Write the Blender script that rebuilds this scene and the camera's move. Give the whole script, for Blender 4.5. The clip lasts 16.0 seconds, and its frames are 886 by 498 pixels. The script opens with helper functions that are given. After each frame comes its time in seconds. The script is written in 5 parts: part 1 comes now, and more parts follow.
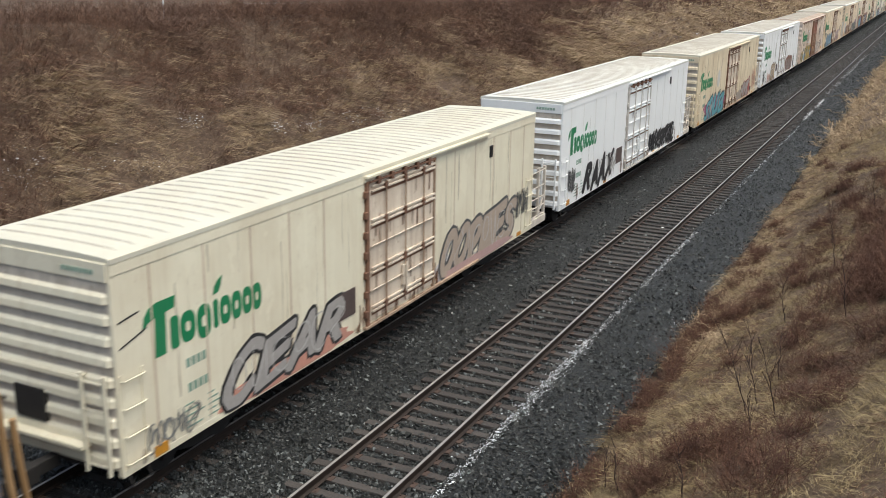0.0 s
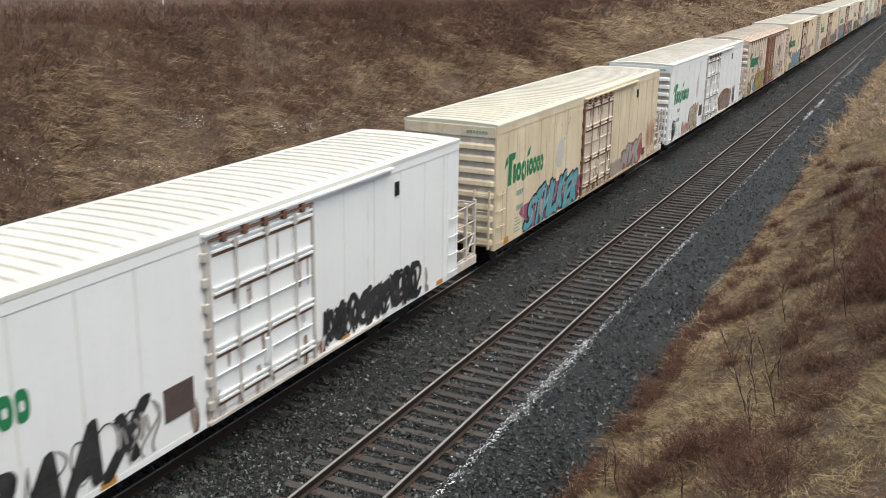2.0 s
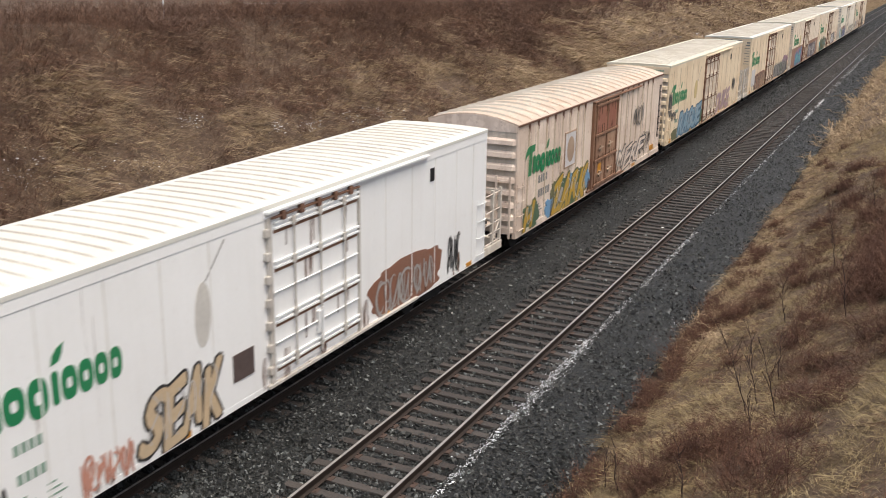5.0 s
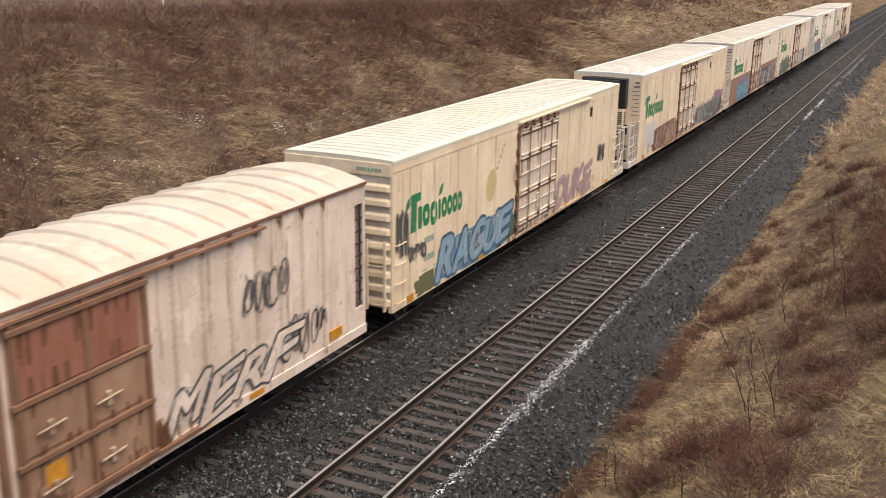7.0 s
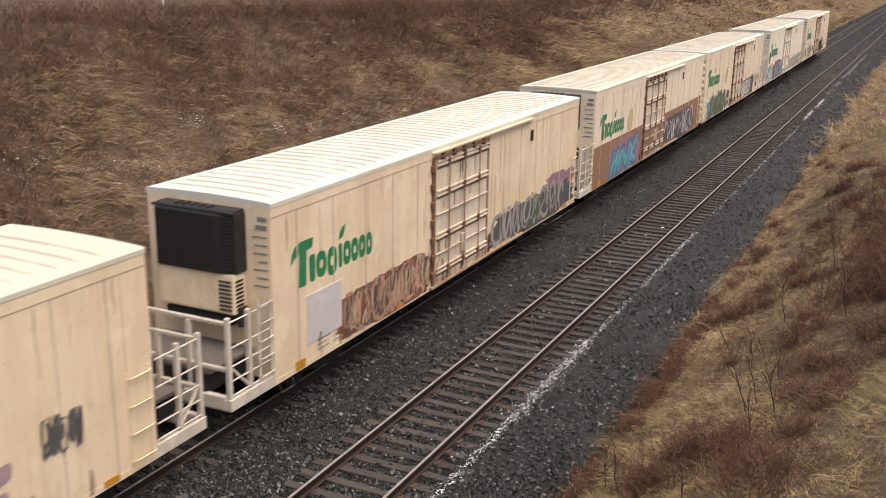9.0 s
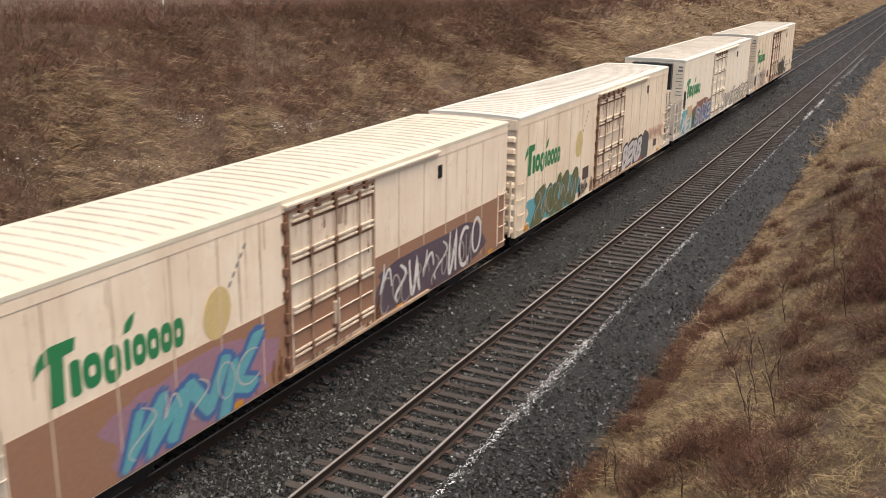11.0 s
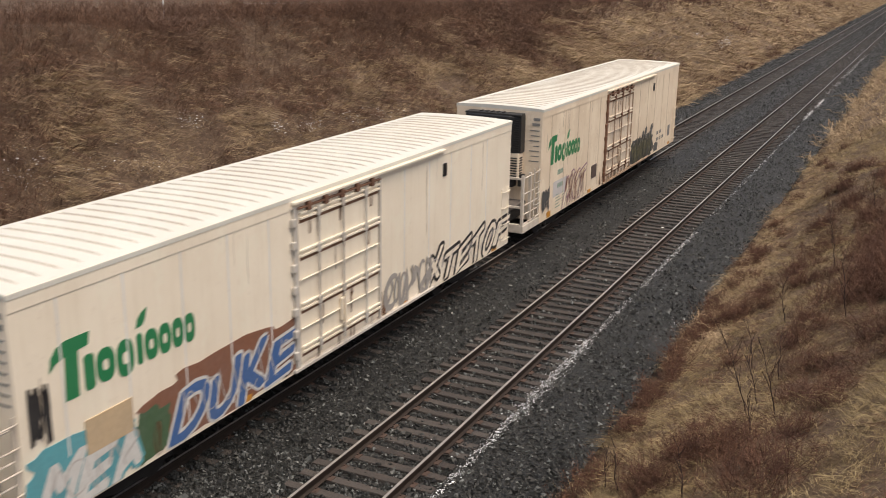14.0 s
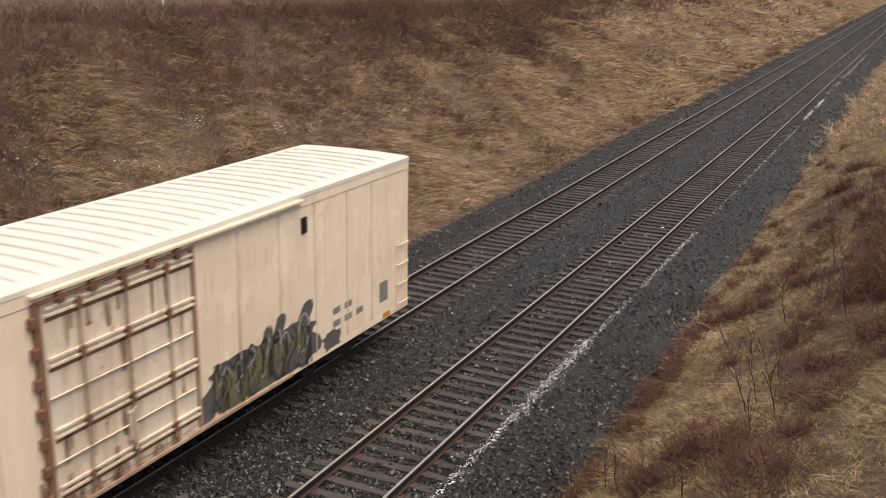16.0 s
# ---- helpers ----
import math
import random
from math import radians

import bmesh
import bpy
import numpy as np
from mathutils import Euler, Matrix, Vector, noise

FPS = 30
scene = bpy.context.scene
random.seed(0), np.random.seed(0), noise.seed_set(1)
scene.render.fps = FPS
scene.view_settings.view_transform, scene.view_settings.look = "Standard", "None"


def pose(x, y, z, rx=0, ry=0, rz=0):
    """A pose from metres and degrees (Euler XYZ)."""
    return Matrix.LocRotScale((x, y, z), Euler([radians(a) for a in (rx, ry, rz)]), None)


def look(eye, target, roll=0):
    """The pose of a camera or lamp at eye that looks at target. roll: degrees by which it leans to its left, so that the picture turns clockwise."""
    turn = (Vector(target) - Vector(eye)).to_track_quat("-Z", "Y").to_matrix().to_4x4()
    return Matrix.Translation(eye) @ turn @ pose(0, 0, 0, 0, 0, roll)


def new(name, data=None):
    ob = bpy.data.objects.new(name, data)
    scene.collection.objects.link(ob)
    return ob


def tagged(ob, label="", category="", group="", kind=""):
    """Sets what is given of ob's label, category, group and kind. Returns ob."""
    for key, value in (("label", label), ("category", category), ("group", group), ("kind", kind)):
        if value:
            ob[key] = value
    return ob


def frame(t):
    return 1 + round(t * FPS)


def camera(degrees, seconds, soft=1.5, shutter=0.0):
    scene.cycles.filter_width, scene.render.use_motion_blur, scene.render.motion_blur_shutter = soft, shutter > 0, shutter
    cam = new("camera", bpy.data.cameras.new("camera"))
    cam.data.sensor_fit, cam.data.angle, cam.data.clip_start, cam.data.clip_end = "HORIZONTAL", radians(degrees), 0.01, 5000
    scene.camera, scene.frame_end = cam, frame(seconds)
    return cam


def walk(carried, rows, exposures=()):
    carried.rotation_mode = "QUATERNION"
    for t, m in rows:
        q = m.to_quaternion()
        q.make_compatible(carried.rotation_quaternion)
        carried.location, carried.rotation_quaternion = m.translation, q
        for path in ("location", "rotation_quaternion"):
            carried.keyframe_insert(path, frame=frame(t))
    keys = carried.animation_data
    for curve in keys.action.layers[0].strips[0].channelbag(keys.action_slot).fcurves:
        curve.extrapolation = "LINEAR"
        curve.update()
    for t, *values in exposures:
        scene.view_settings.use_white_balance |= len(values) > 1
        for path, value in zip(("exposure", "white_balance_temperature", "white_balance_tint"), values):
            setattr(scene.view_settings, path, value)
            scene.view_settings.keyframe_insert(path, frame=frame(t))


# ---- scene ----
# x runs along the track away from the viewer, y to the far bank, z up; the near track's rail tops lie at z = 0.
SECONDS = 16.0
cam = camera(47.42, SECONDS, soft=0.75, shutter=0.2)
EYE = (0.0, -8.670, 9.275)
AIM = (25.984, 3.858, 1.036)
ROLL = 0.887
walk(cam, [(0.0, look(EYE, AIM, ROLL)), (16.0, look(EYE, AIM, ROLL))],
     exposures=[(0.0, 0.42, 6350, 3), (4.0, 0.42, 6550, 6), (6.5, 0.60, 6950, 11), (7.5, 0.58, 7100, 12), (9.0, 0.50, 7200, 12), (12.0, 0.46, 7200, 12), (14.0, 0.29, 7200, 11), (16.0, 0.40, 7300, 12)])

# world: overcast winter sky with a broad, weak sun
world = bpy.data.worlds.new("overcast_sky")
scene.world = world
world.use_nodes = True
wn = world.node_tree
sky = wn.nodes.new("ShaderNodeTexSky")
sky.sky_type = 'NISHITA'
sky.sun_disc = False
sky.sun_elevation = radians(70)
sky.sun_rotation = radians(195)
sky.air_density = 1.0
sky.dust_density = 6.0
sky.ozone_density = 0.6
wn.nodes["Background"].inputs["Strength"].default_value = 0.15
wn.links.new(sky.outputs["Color"], wn.nodes["Background"].inputs["Color"])
sun_data = bpy.data.lights.new("sun", 'SUN')
sun_data.energy = 1.5
sun_data.angle = radians(60)
sun_data.color = (1.0, 0.96, 0.91)
sun = new("sun", sun_data)
sun.matrix_world = look((-6, -22, 62), (0, 0, 0))

TRACK_GAP = 4.262
FAR_Y = TRACK_GAP
RNG = np.random.default_rng(7)


# ---------------------------------------------------------------- materials
def nodes_of(name, rough=0.7, metal=0.0):
    m = bpy.data.materials.new(name)
    m.use_nodes = True
    nt = m.node_tree
    b = nt.nodes["Principled BSDF"]
    b.inputs["Roughness"].default_value = rough
    b.inputs["Metallic"].default_value = metal
    return m, nt, b


def add(nt, kind, **values):
    n = nt.nodes.new(kind)
    for k, v in values.items():
        n.inputs[k.replace("_", " ")].default_value = v
    return n


def coords(nt, scale=(1, 1, 1), space="Object"):
    tc = nt.nodes.new("ShaderNodeTexCoord")
    mp = nt.nodes.new("ShaderNodeMapping")
    mp.inputs["Scale"].default_value = scale
    nt.links.new(tc.outputs[space], mp.inputs["Vector"])
    return mp.outputs["Vector"]


def noise_fac(nt, vec, scale, detail=4.0, rough=0.55, lo=0.35, hi=0.65):
    n = add(nt, "ShaderNodeTexNoise", Scale=scale, Detail=detail, Roughness=rough)
    nt.links.new(vec, n.inputs["Vector"])
    r = nt.nodes.new("ShaderNodeMapRange")
    r.inputs["From Min"].default_value, r.inputs["From Max"].default_value = lo, hi
    nt.links.new(n.outputs["Fac"], r.inputs["Value"])
    return r.outputs["Result"]


def blend(nt, fac, a, b, amount=1.0):
    mx = nt.nodes.new("ShaderNodeMix")
    mx.data_type = 'RGBA'
    if amount != 1.0:
        mu = nt.nodes.new("ShaderNodeMath")
        mu.operation = 'MULTIPLY'
        mu.inputs[1].default_value = amount
        nt.links.new(fac, mu.inputs[0])
        fac = mu.outputs[0]
    nt.links.new(fac, mx.inputs[0])
    for s, v in ((mx.inputs[6], a), (mx.inputs[7], b)):
        if isinstance(v, tuple):
            s.default_value = (*v, 1)
        else:
            nt.links.new(v, s)
    return mx.outputs[2]


def bump(nt, b, height, strength=0.3, dist=0.02):
    bp = nt.nodes.new("ShaderNodeBump")
    bp.inputs["Strength"].default_value = strength
    bp.inputs["Distance"].default_value = dist
    nt.links.new(height, bp.inputs["Height"])
    nt.links.new(bp.outputs["Normal"], b.inputs["Normal"])


def painted(name, base, grime=(0.32, 0.25, 0.17), grime_amount=0.3, rust_amount=0.25, rough=0.55, streak=0.35):
    """Weathered paint on sheet steel: panels of slightly unlike tone, broad stains, peeled patches, rain streaks, rust specks."""
    m, nt, b = nodes_of(name, rough)
    v = coords(nt)
    big = noise_fac(nt, v, 0.8, 5, 0.6, 0.42, 0.66)
    fine = noise_fac(nt, v, 14, 4, 0.6, 0.3, 0.7)
    streaks = noise_fac(nt, coords(nt, (2.4, 2.4, 0.16)), 1.7, 6, 0.7, 0.5, 0.7)
    thin = noise_fac(nt, coords(nt, (9, 9, 0.35)), 1.6, 5, 0.7, 0.57, 0.7)
    peel = noise_fac(nt, coords(nt, (1, 1, 0.7)), 1.15, 7, 0.62, 0.55, 0.575)
    spots = noise_fac(nt, v, 5.5, 6, 0.7, 0.61, 0.69)
    sep = nt.nodes.new("ShaderNodeSeparateXYZ")
    nt.links.new(v, sep.inputs[0])
    cell = nt.nodes.new("ShaderNodeMath")
    cell.operation = 'MULTIPLY'
    cell.inputs[1].default_value = 0.74
    nt.links.new(sep.outputs["X"], cell.inputs[0])
    whole = nt.nodes.new("ShaderNodeMath")
    whole.operation = 'FLOOR'
    nt.links.new(cell.outputs[0], whole.inputs[0])
    wh = nt.nodes.new("ShaderNodeTexWhiteNoise")
    wh.noise_dimensions = '1D'
    nt.links.new(whole.outputs[0], wh.inputs["W"])
    # Tone changes by panel, painting in the shading of bowed sheets.
    c = blend(nt, wh.outputs["Value"], base, tuple(0.82 * p + 0.18 * g for p, g in zip(base, grime)), min(1.0, 2.2 * grime_amount))
    c = blend(nt, big, c, tuple(0.55 * p + 0.45 * g for p, g in zip(base, grime)), grime_amount * 1.5)
    c = blend(nt, peel, c, tuple(min(0.82, 1.04 * p + 0.02) for p in base), min(0.75, 1.6 * grime_amount))
    c = blend(nt, streaks, c, tuple(0.3 * p + 0.7 * g for p, g in zip(base, grime)), streak * 0.9)
    c = blend(nt, thin, c, tuple(0.2 * p + 0.8 * g for p, g in zip(base, grime)), streak * 0.6)
    c = blend(nt, fine, c, tuple(0.9 * p for p in base), 0.25)
    c = blend(nt, spots, c, (0.22, 0.10, 0.05), rust_amount)
    nt.links.new(c, b.inputs["Base Color"])
    bump(nt, b, fine, 0.08, 0.004)
    return m


def plain(name, base, rough=0.7, metal=0.0, vary=0.2, scale=6.0):
    m, nt, b = nodes_of(name, rough, metal)
    v = coords(nt)
    f = noise_fac(nt, v, scale, 5, 0.6)
    f2 = noise_fac(nt, v, scale * 9, 3, 0.6)
    c = blend(nt, f, base, tuple(p * (1 - vary * 1.6) for p in base))
    c = blend(nt, f2, c, tuple(min(1, p * (1 + vary)) for p in base), 0.5)
    nt.links.new(c, b.inputs["Base Color"])
    bump(nt, b, f2, 0.12, 0.004)
    return m


def spray(name, base):
    """Sprayed paint: soft uneven cover, worn in places."""
    m, nt, b = nodes_of(name, 0.6)
    v = coords(nt)
    f = noise_fac(nt, v, 1.6, 5, 0.65)
    f2 = noise_fac(nt, v, 11, 4, 0.6)
    c = blend(nt, f, base, tuple(0.75 * p + 0.05 for p in base), 0.75)
    c = blend(nt, f2, c, tuple(p * 0.75 for p in base), 0.5)
    nt.links.new(c, b.inputs["Base Color"])
    return m


def leafy(name, stops, rough=0.85):
    """Dry plants: colour differs from stalk to stalk and in drifts over the bank."""
    m, nt, b = nodes_of(name, rough)
    g = nt.nodes.new("ShaderNodeNewGeometry")
    ramp = nt.nodes.new("ShaderNodeValToRGB")
    els = ramp.color_ramp.elements
    while len(els) < len(stops):
        els.new(0.5)
    for i, c in enumerate(stops):
        els[i].position = i / (len(stops) - 1)
        els[i].color = (*c, 1)
    nt.links.new(g.outputs["Random Per Island"], ramp.inputs["Fac"])
    drift = noise_fac(nt, coords(nt), 0.3, 5, 0.65, 0.42, 0.62)
    small = noise_fac(nt, coords(nt), 1.9, 4, 0.6, 0.4, 0.62)
    c = blend(nt, drift, ramp.outputs["Color"], stops[0], 0.5)
    c = blend(nt, small, c, stops[-1], 0.3)
    dark = noise_fac(nt, coords(nt), 3.4, 3, 0.6, 0.48, 0.62)
    c = blend(nt, dark, c, tuple(0.7 * q_ for q_ in stops[0]), 0.6)
    nt.links.new(c, b.inputs["Base Color"])
    return m


def ground_material():
    m, nt, b = nodes_of("bank_soil", 0.95)
    v = coords(nt)
    big = noise_fac(nt, v, 0.22, 6, 0.65)
    mid = noise_fac(nt, v, 1.7, 6, 0.7)
    fine = noise_fac(nt, coords(nt, (1, 1, 1)), 24, 5, 0.7)
    c = blend(nt, big, (0.19, 0.125, 0.08), (0.10, 0.06, 0.04))
    c = blend(nt, mid, c, (0.30, 0.21, 0.13), 0.55)
    grit = noise_fac(nt, v, 7, 6, 0.75, 0.42, 0.6)
    c = blend(nt, grit, c, (0.06, 0.035, 0.022), 0.7)
    c = blend(nt, fine, c, (0.05, 0.03, 0.02), 0.5)
    nt.links.new(c, b.inputs["Base Color"])
    bump(nt, b, fine, 0.8, 0.06)
    return m


def ballast_material():
    m, nt, b = nodes_of("crushed_stone", 0.6)
    v = coords(nt)
    vo = add(nt, "ShaderNodeTexVoronoi", Scale=22.0)
    nt.links.new(v, vo.inputs["Vector"])
    sep = nt.nodes.new("ShaderNodeSeparateColor")
    nt.links.new(vo.outputs["Color"], sep.inputs["Color"])
    big = noise_fac(nt, v, 0.5, 5, 0.6)
    # Near-black bed colour puts shade into the gaps between loose stones.
    c = blend(nt, sep.outputs["Red"], (0.002, 0.0022, 0.0021), (0.020, 0.0215, 0.0205))
    c = blend(nt, big, c, (0.012, 0.0125, 0.012), 0.3)
    nt.links.new(c, b.inputs["Base Color"])
    inv = nt.nodes.new("ShaderNodeMath")
    inv.operation = 'SUBTRACT'
    inv.inputs[0].default_value = 1.0
    nt.links.new(vo.outputs["Distance"], inv.inputs[1])
    bump(nt, b, inv.outputs[0], 1.0, 0.05)
    return m


def stone_material():
    m, nt, b = nodes_of("ballast_stone", 0.62)
    g = nt.nodes.new("ShaderNodeNewGeometry")
    ramp = nt.nodes.new("ShaderNodeValToRGB")
    els = ramp.color_ramp.elements
    els[0].color, els[1].color = (0.004, 0.0043, 0.0038, 1), (0.062, 0.063, 0.06, 1)
    e = els.new(0.82)
    e.color = (0.030, 0.0335, 0.032, 1)
    els[2].color = (0.19, 0.205, 0.20, 1)
    nt.links.new(g.outputs["Random Per Island"], ramp.inputs["Fac"])
    f = noise_fac(nt, coords(nt), 60, 3, 0.6)
    nt.links.new(blend(nt, f, ramp.outputs["Color"], (0.008, 0.008, 0.0075), 0.45), b.inputs["Base Color"])
    return m


def tie_material():
    m, nt, b = nodes_of("weathered_tie_wood", 0.85)
    oi = nt.nodes.new("ShaderNodeObjectInfo")
    grain = noise_fac(nt, coords(nt, (14, 0.9, 14)), 3, 6, 0.7)
    v = coords(nt)
    blot = noise_fac(nt, v, 3, 4, 0.6)
    c = blend(nt, oi.outputs["Random"], (0.020, 0.018, 0.016), (0.062, 0.058, 0.053))
    c = blend(nt, grain, c, (0.035, 0.027, 0.024), 0.6)
    c = blend(nt, blot, c, (0.06, 0.045, 0.038), 0.4)
    nt.links.new(c, b.inputs["Base Color"])
    bump(nt, b, grain, 0.5, 0.01)
    return m


def rail_material():
    m, nt, b = nodes_of("rail_steel_side", 0.7, 0.3)
    f = noise_fac(nt, coords(nt, (0.6, 8, 8)), 5, 5, 0.65)
    nt.links.new(blend(nt, f, (0.016, 0.011, 0.0085), (0.036, 0.023, 0.017)), b.inputs["Base Color"])
    return m


MAT_GROUND = ground_material()
MAT_BALLAST = ballast_material()
MAT_STONE = stone_material()
MAT_TIE = tie_material()
MAT_RAIL = rail_material()
MAT_RAILTOP = plain("polished_rail_head", (0.30, 0.285, 0.27), 0.42, 0.3, 0.12, 3)
MAT_PLATE_RUST = plain("dark_rusty_tie_plate", (0.06, 0.036, 0.026), 0.85)
MAT_SNOW = plain("old_snow", (0.78, 0.8, 0.82), 0.8, 0, 0.1, 8)
MAT_DARK = plain("grimy_black_steel", (0.018, 0.016, 0.015), 0.8, 0, 0.3, 5)
MAT_BLACK = plain("black_plastic_shell", (0.012, 0.013, 0.015), 0.4, 0, 0.2, 4)
MAT_GREEN = painted("green_sign_paint", (0.012, 0.19, 0.075), (0.1, 0.2, 0.1), 0.2, 0.05, 0.5, 0.2)
MAT_PALEGREEN = plain("pale_green_stencil", (0.23, 0.34, 0.27), 0.7)
MAT_STENCIL = plain("grey_stencil_paint", (0.2, 0.2, 0.19), 0.7)
MAT_RUST = painted("rusty_steel", (0.22, 0.115, 0.068), (0.07, 0.033, 0.02), 0.7, 0.6, 0.85)
MAT_AMBER = plain("amber_reflector", (0.55, 0.25, 0.03), 0.4)
MAT_STRAW = leafy("dry_grass", [(0.14, 0.088, 0.052), (0.34, 0.24, 0.142), (0.58, 0.455, 0.29), (0.41, 0.30, 0.178)])
MAT_STRAW_PALE = leafy("pale_matted_grass", [(0.095, 0.058, 0.028), (0.245, 0.177, 0.088), (0.50, 0.40, 0.225), (0.29, 0.218, 0.108)])
MAT_BRUSH_RED = leafy("russet_brush", [(0.06, 0.025, 0.015), (0.115, 0.052, 0.03), (0.20, 0.10, 0.06), (0.09, 0.042, 0.027)])
MAT_BRUSH = leafy("dead_brush", [(0.05, 0.024, 0.015), (0.14, 0.070, 0.041), (0.25, 0.142, 0.085), (0.10, 0.050, 0.032)])


# ---------------------------------------------------------------- mesh helpers
def finish(ob_name, bm, material, smooth=False):
    me = bpy.data.meshes.new(ob_name)
    bmesh.ops.recalc_face_normals(bm, faces=bm.faces)
    bm.to_mesh(me)
    bm.free()
    if smooth:
        for p in me.polygons:
            p.use_smooth = True
    for mt in (material if isinstance(material, (list, tuple)) else [material]):
        me.materials.append(mt)
    return new(ob_name, me)


def part(name, bm, material, parent, label="", smooth=False):
    ob = finish(name, bm, material, smooth)
    ob.parent = parent
    if label:
        tagged(ob, label)
    return ob


def box(bm, x0, x1, y0, y1, z0, z1, bevel=0.0, mi=0):
    vs = [bm.verts.new((x, y, z)) for z in (z0, z1) for x, y in ((x0, y0), (x1, y0), (x1, y1), (x0, y1))]
    fs = [bm.faces.new([vs[i] for i in f]) for f in
          ((3, 2, 1, 0), (4, 5, 6, 7), (0, 1, 5, 4), (1, 2, 6, 5), (2, 3, 7, 6), (3, 0, 4, 7))]
    for f in fs:
        f.material_index = mi
    if bevel:
        es = list({e for f in fs for e in f.edges})
        bmesh.ops.bevel(bm, geom=es, offset=bevel, segments=2, affect='EDGES', profile=0.6)


def rod(bm, a, b, r, n=6, mi=0):
    a, b = Vector(a), Vector(b)
    d = (b - a).normalized()
    s = d.orthogonal().normalized()
    t = d.cross(s)
    rings = []
    for p in (a, b):
        rings.append([bm.verts.new(p + r * (math.cos(2 * math.pi * i / n) * s + math.sin(2 * math.pi * i / n) * t)) for i in range(n)])
    for i in range(n):
        bm.faces.new((rings[0][i], rings[0][(i + 1) % n], rings[1][(i + 1) % n], rings[1][i])).material_index = mi
    bm.faces.new(rings[0][::-1]).material_index = mi
    bm.faces.new(rings[1]).material_index = mi


def path_rod(bm, pts, r, n=6):
    for a, b in zip(pts, pts[1:]):
        rod(bm, a, b, r, n)


def prism(bm, outline, y0, y1):
    """A flat shape drawn in (x, z), with thickness from y0 to y1."""
    a = [bm.verts.new((x, y0, z)) for x, z in outline]
    b = [bm.verts.new((x, y1, z)) for x, z in outline]
    bm.faces.new(a)
    bm.faces.new(b[::-1])
    k = len(outline)
    for i in range(k):
        bm.faces.new((a[i], b[i], b[(i + 1) % k], a[(i + 1) % k]))


def from_arrays(name, verts, faces, material, kind="stuff", label="", category=""):
    me = bpy.data.meshes.new(name)
    me.from_pydata(verts.tolist() if hasattr(verts, "tolist") else verts, [], faces)
    me.materials.append(material)
    ob = new(name, me)
    return tagged(ob, label, category, kind=kind)


# ---------------------------------------------------------------- the cutting: ground, ballast, tracks
def crest_z(x):
    return 7.0 - 0.016 * min(max(x, 0), 130)


def ground_z(x, y):
    """Height of the cutting's surface."""
    if y < -3.3:
        base = -0.62 + 0.56 * (-3.3 - y)
        base = min(base, 6.4 + 0.01 * (-15.8 - y)) if y < -15.8 else base
    elif y < 8.2:
        base = -0.62
    else:
        top = crest_z(x)
        base = -0.62 + (y - 8.2) / 11.6 * (top + 0.62)
        if y > 19.8:
            base = top - min((y - 19.8) * 0.02, 0.5)
    side = min(max((-3.3 - y) / 2.5, (y - 8.2) / 2.5, 0), 1)
    n = noise.noise((x * 0.16, y * 0.25, 1.3)) * 0.55 + noise.noise((x * 0.55, y * 0.6, 4.1)) * 0.22
    return base + n * side


def build_ground():
    xs_ = list(np.arange(-30, 150, 1.0)) + list(np.arange(150, 400, 8.0)) + list(np.arange(400, 1600, 60.0)) + [4000.0]
    ys_ = [-1500, -300, -80, -40, -28] + list(np.arange(-20, -3.2, 0.7)) + [-3.3, -3.0, 0, 2, 4, 6, 8.0, 8.2] + list(np.arange(8.9, 24, 0.8)) + [27, 32, 40, 60, 100, 200, 500, 1500]
    verts, faces = [], []
    for x in xs_:
        for y in ys_:
            verts.append((x, y, ground_z(x, y)))
    k = len(ys_)
    for i in range(len(xs_) - 1):
        for j in range(k - 1):
            faces.append((i * k + j, i * k + k + j, i * k + k + j + 1, i * k + j + 1))
    ob = from_arrays("ground", verts, faces, MAT_GROUND, "structure", "brown winter soil of a railway cutting with dead growth", "ground")
    for p in ob.data.polygons:
        p.use_smooth = True
    return ob


BALLAST_PROFILE = [(-3.75, -0.72), (-3.3, -0.58), (-2.75, -0.42), (-1.75, -0.235), (0, -0.225), (1.5, -0.235),
                   (2.1, -0.27), (2.7, -0.19), (3.3, -0.185), (3.6, -0.225), (4.9, -0.225), (5.3, -0.19), (6.0, -0.21), (6.8, -0.42), (7.6, -0.60), (8.5, -0.74)]


def ballast_z(y):
    return float(np.interp(y, [p[0] for p in BALLAST_PROFILE], [p[1] for p in BALLAST_PROFILE]))


def build_ballast():
    xs_ = list(np.arange(-20, 90, 0.4)) + list(np.arange(90, 400, 4.0)) + [600, 1000, 1800]
    ys_ = list(np.arange(-3.75, 8.51, 0.35))
    verts, faces = [], []
    for x in xs_:
        for y in ys_:
            e = 0.25 * noise.noise((x * 0.5, y * 0.3, 9.0)) if (y < -2.6 or y > 6.6) else 0
            verts.append((x, y + e, ballast_z(y) - 0.014 + 0.010 * noise.noise((x * 1.7, y * 1.7, 2.0))))
    k = len(ys_)
    for i in range(len(xs_) - 1):
        for j in range(k - 1):
            faces.append((i * k + j, i * k + k + j, i * k + k + j + 1, i * k + j + 1))
    return from_arrays("ballast_bed", verts, faces, MAT_BALLAST, "structure", "dark grey crushed stone bed under two tracks", "ballast")


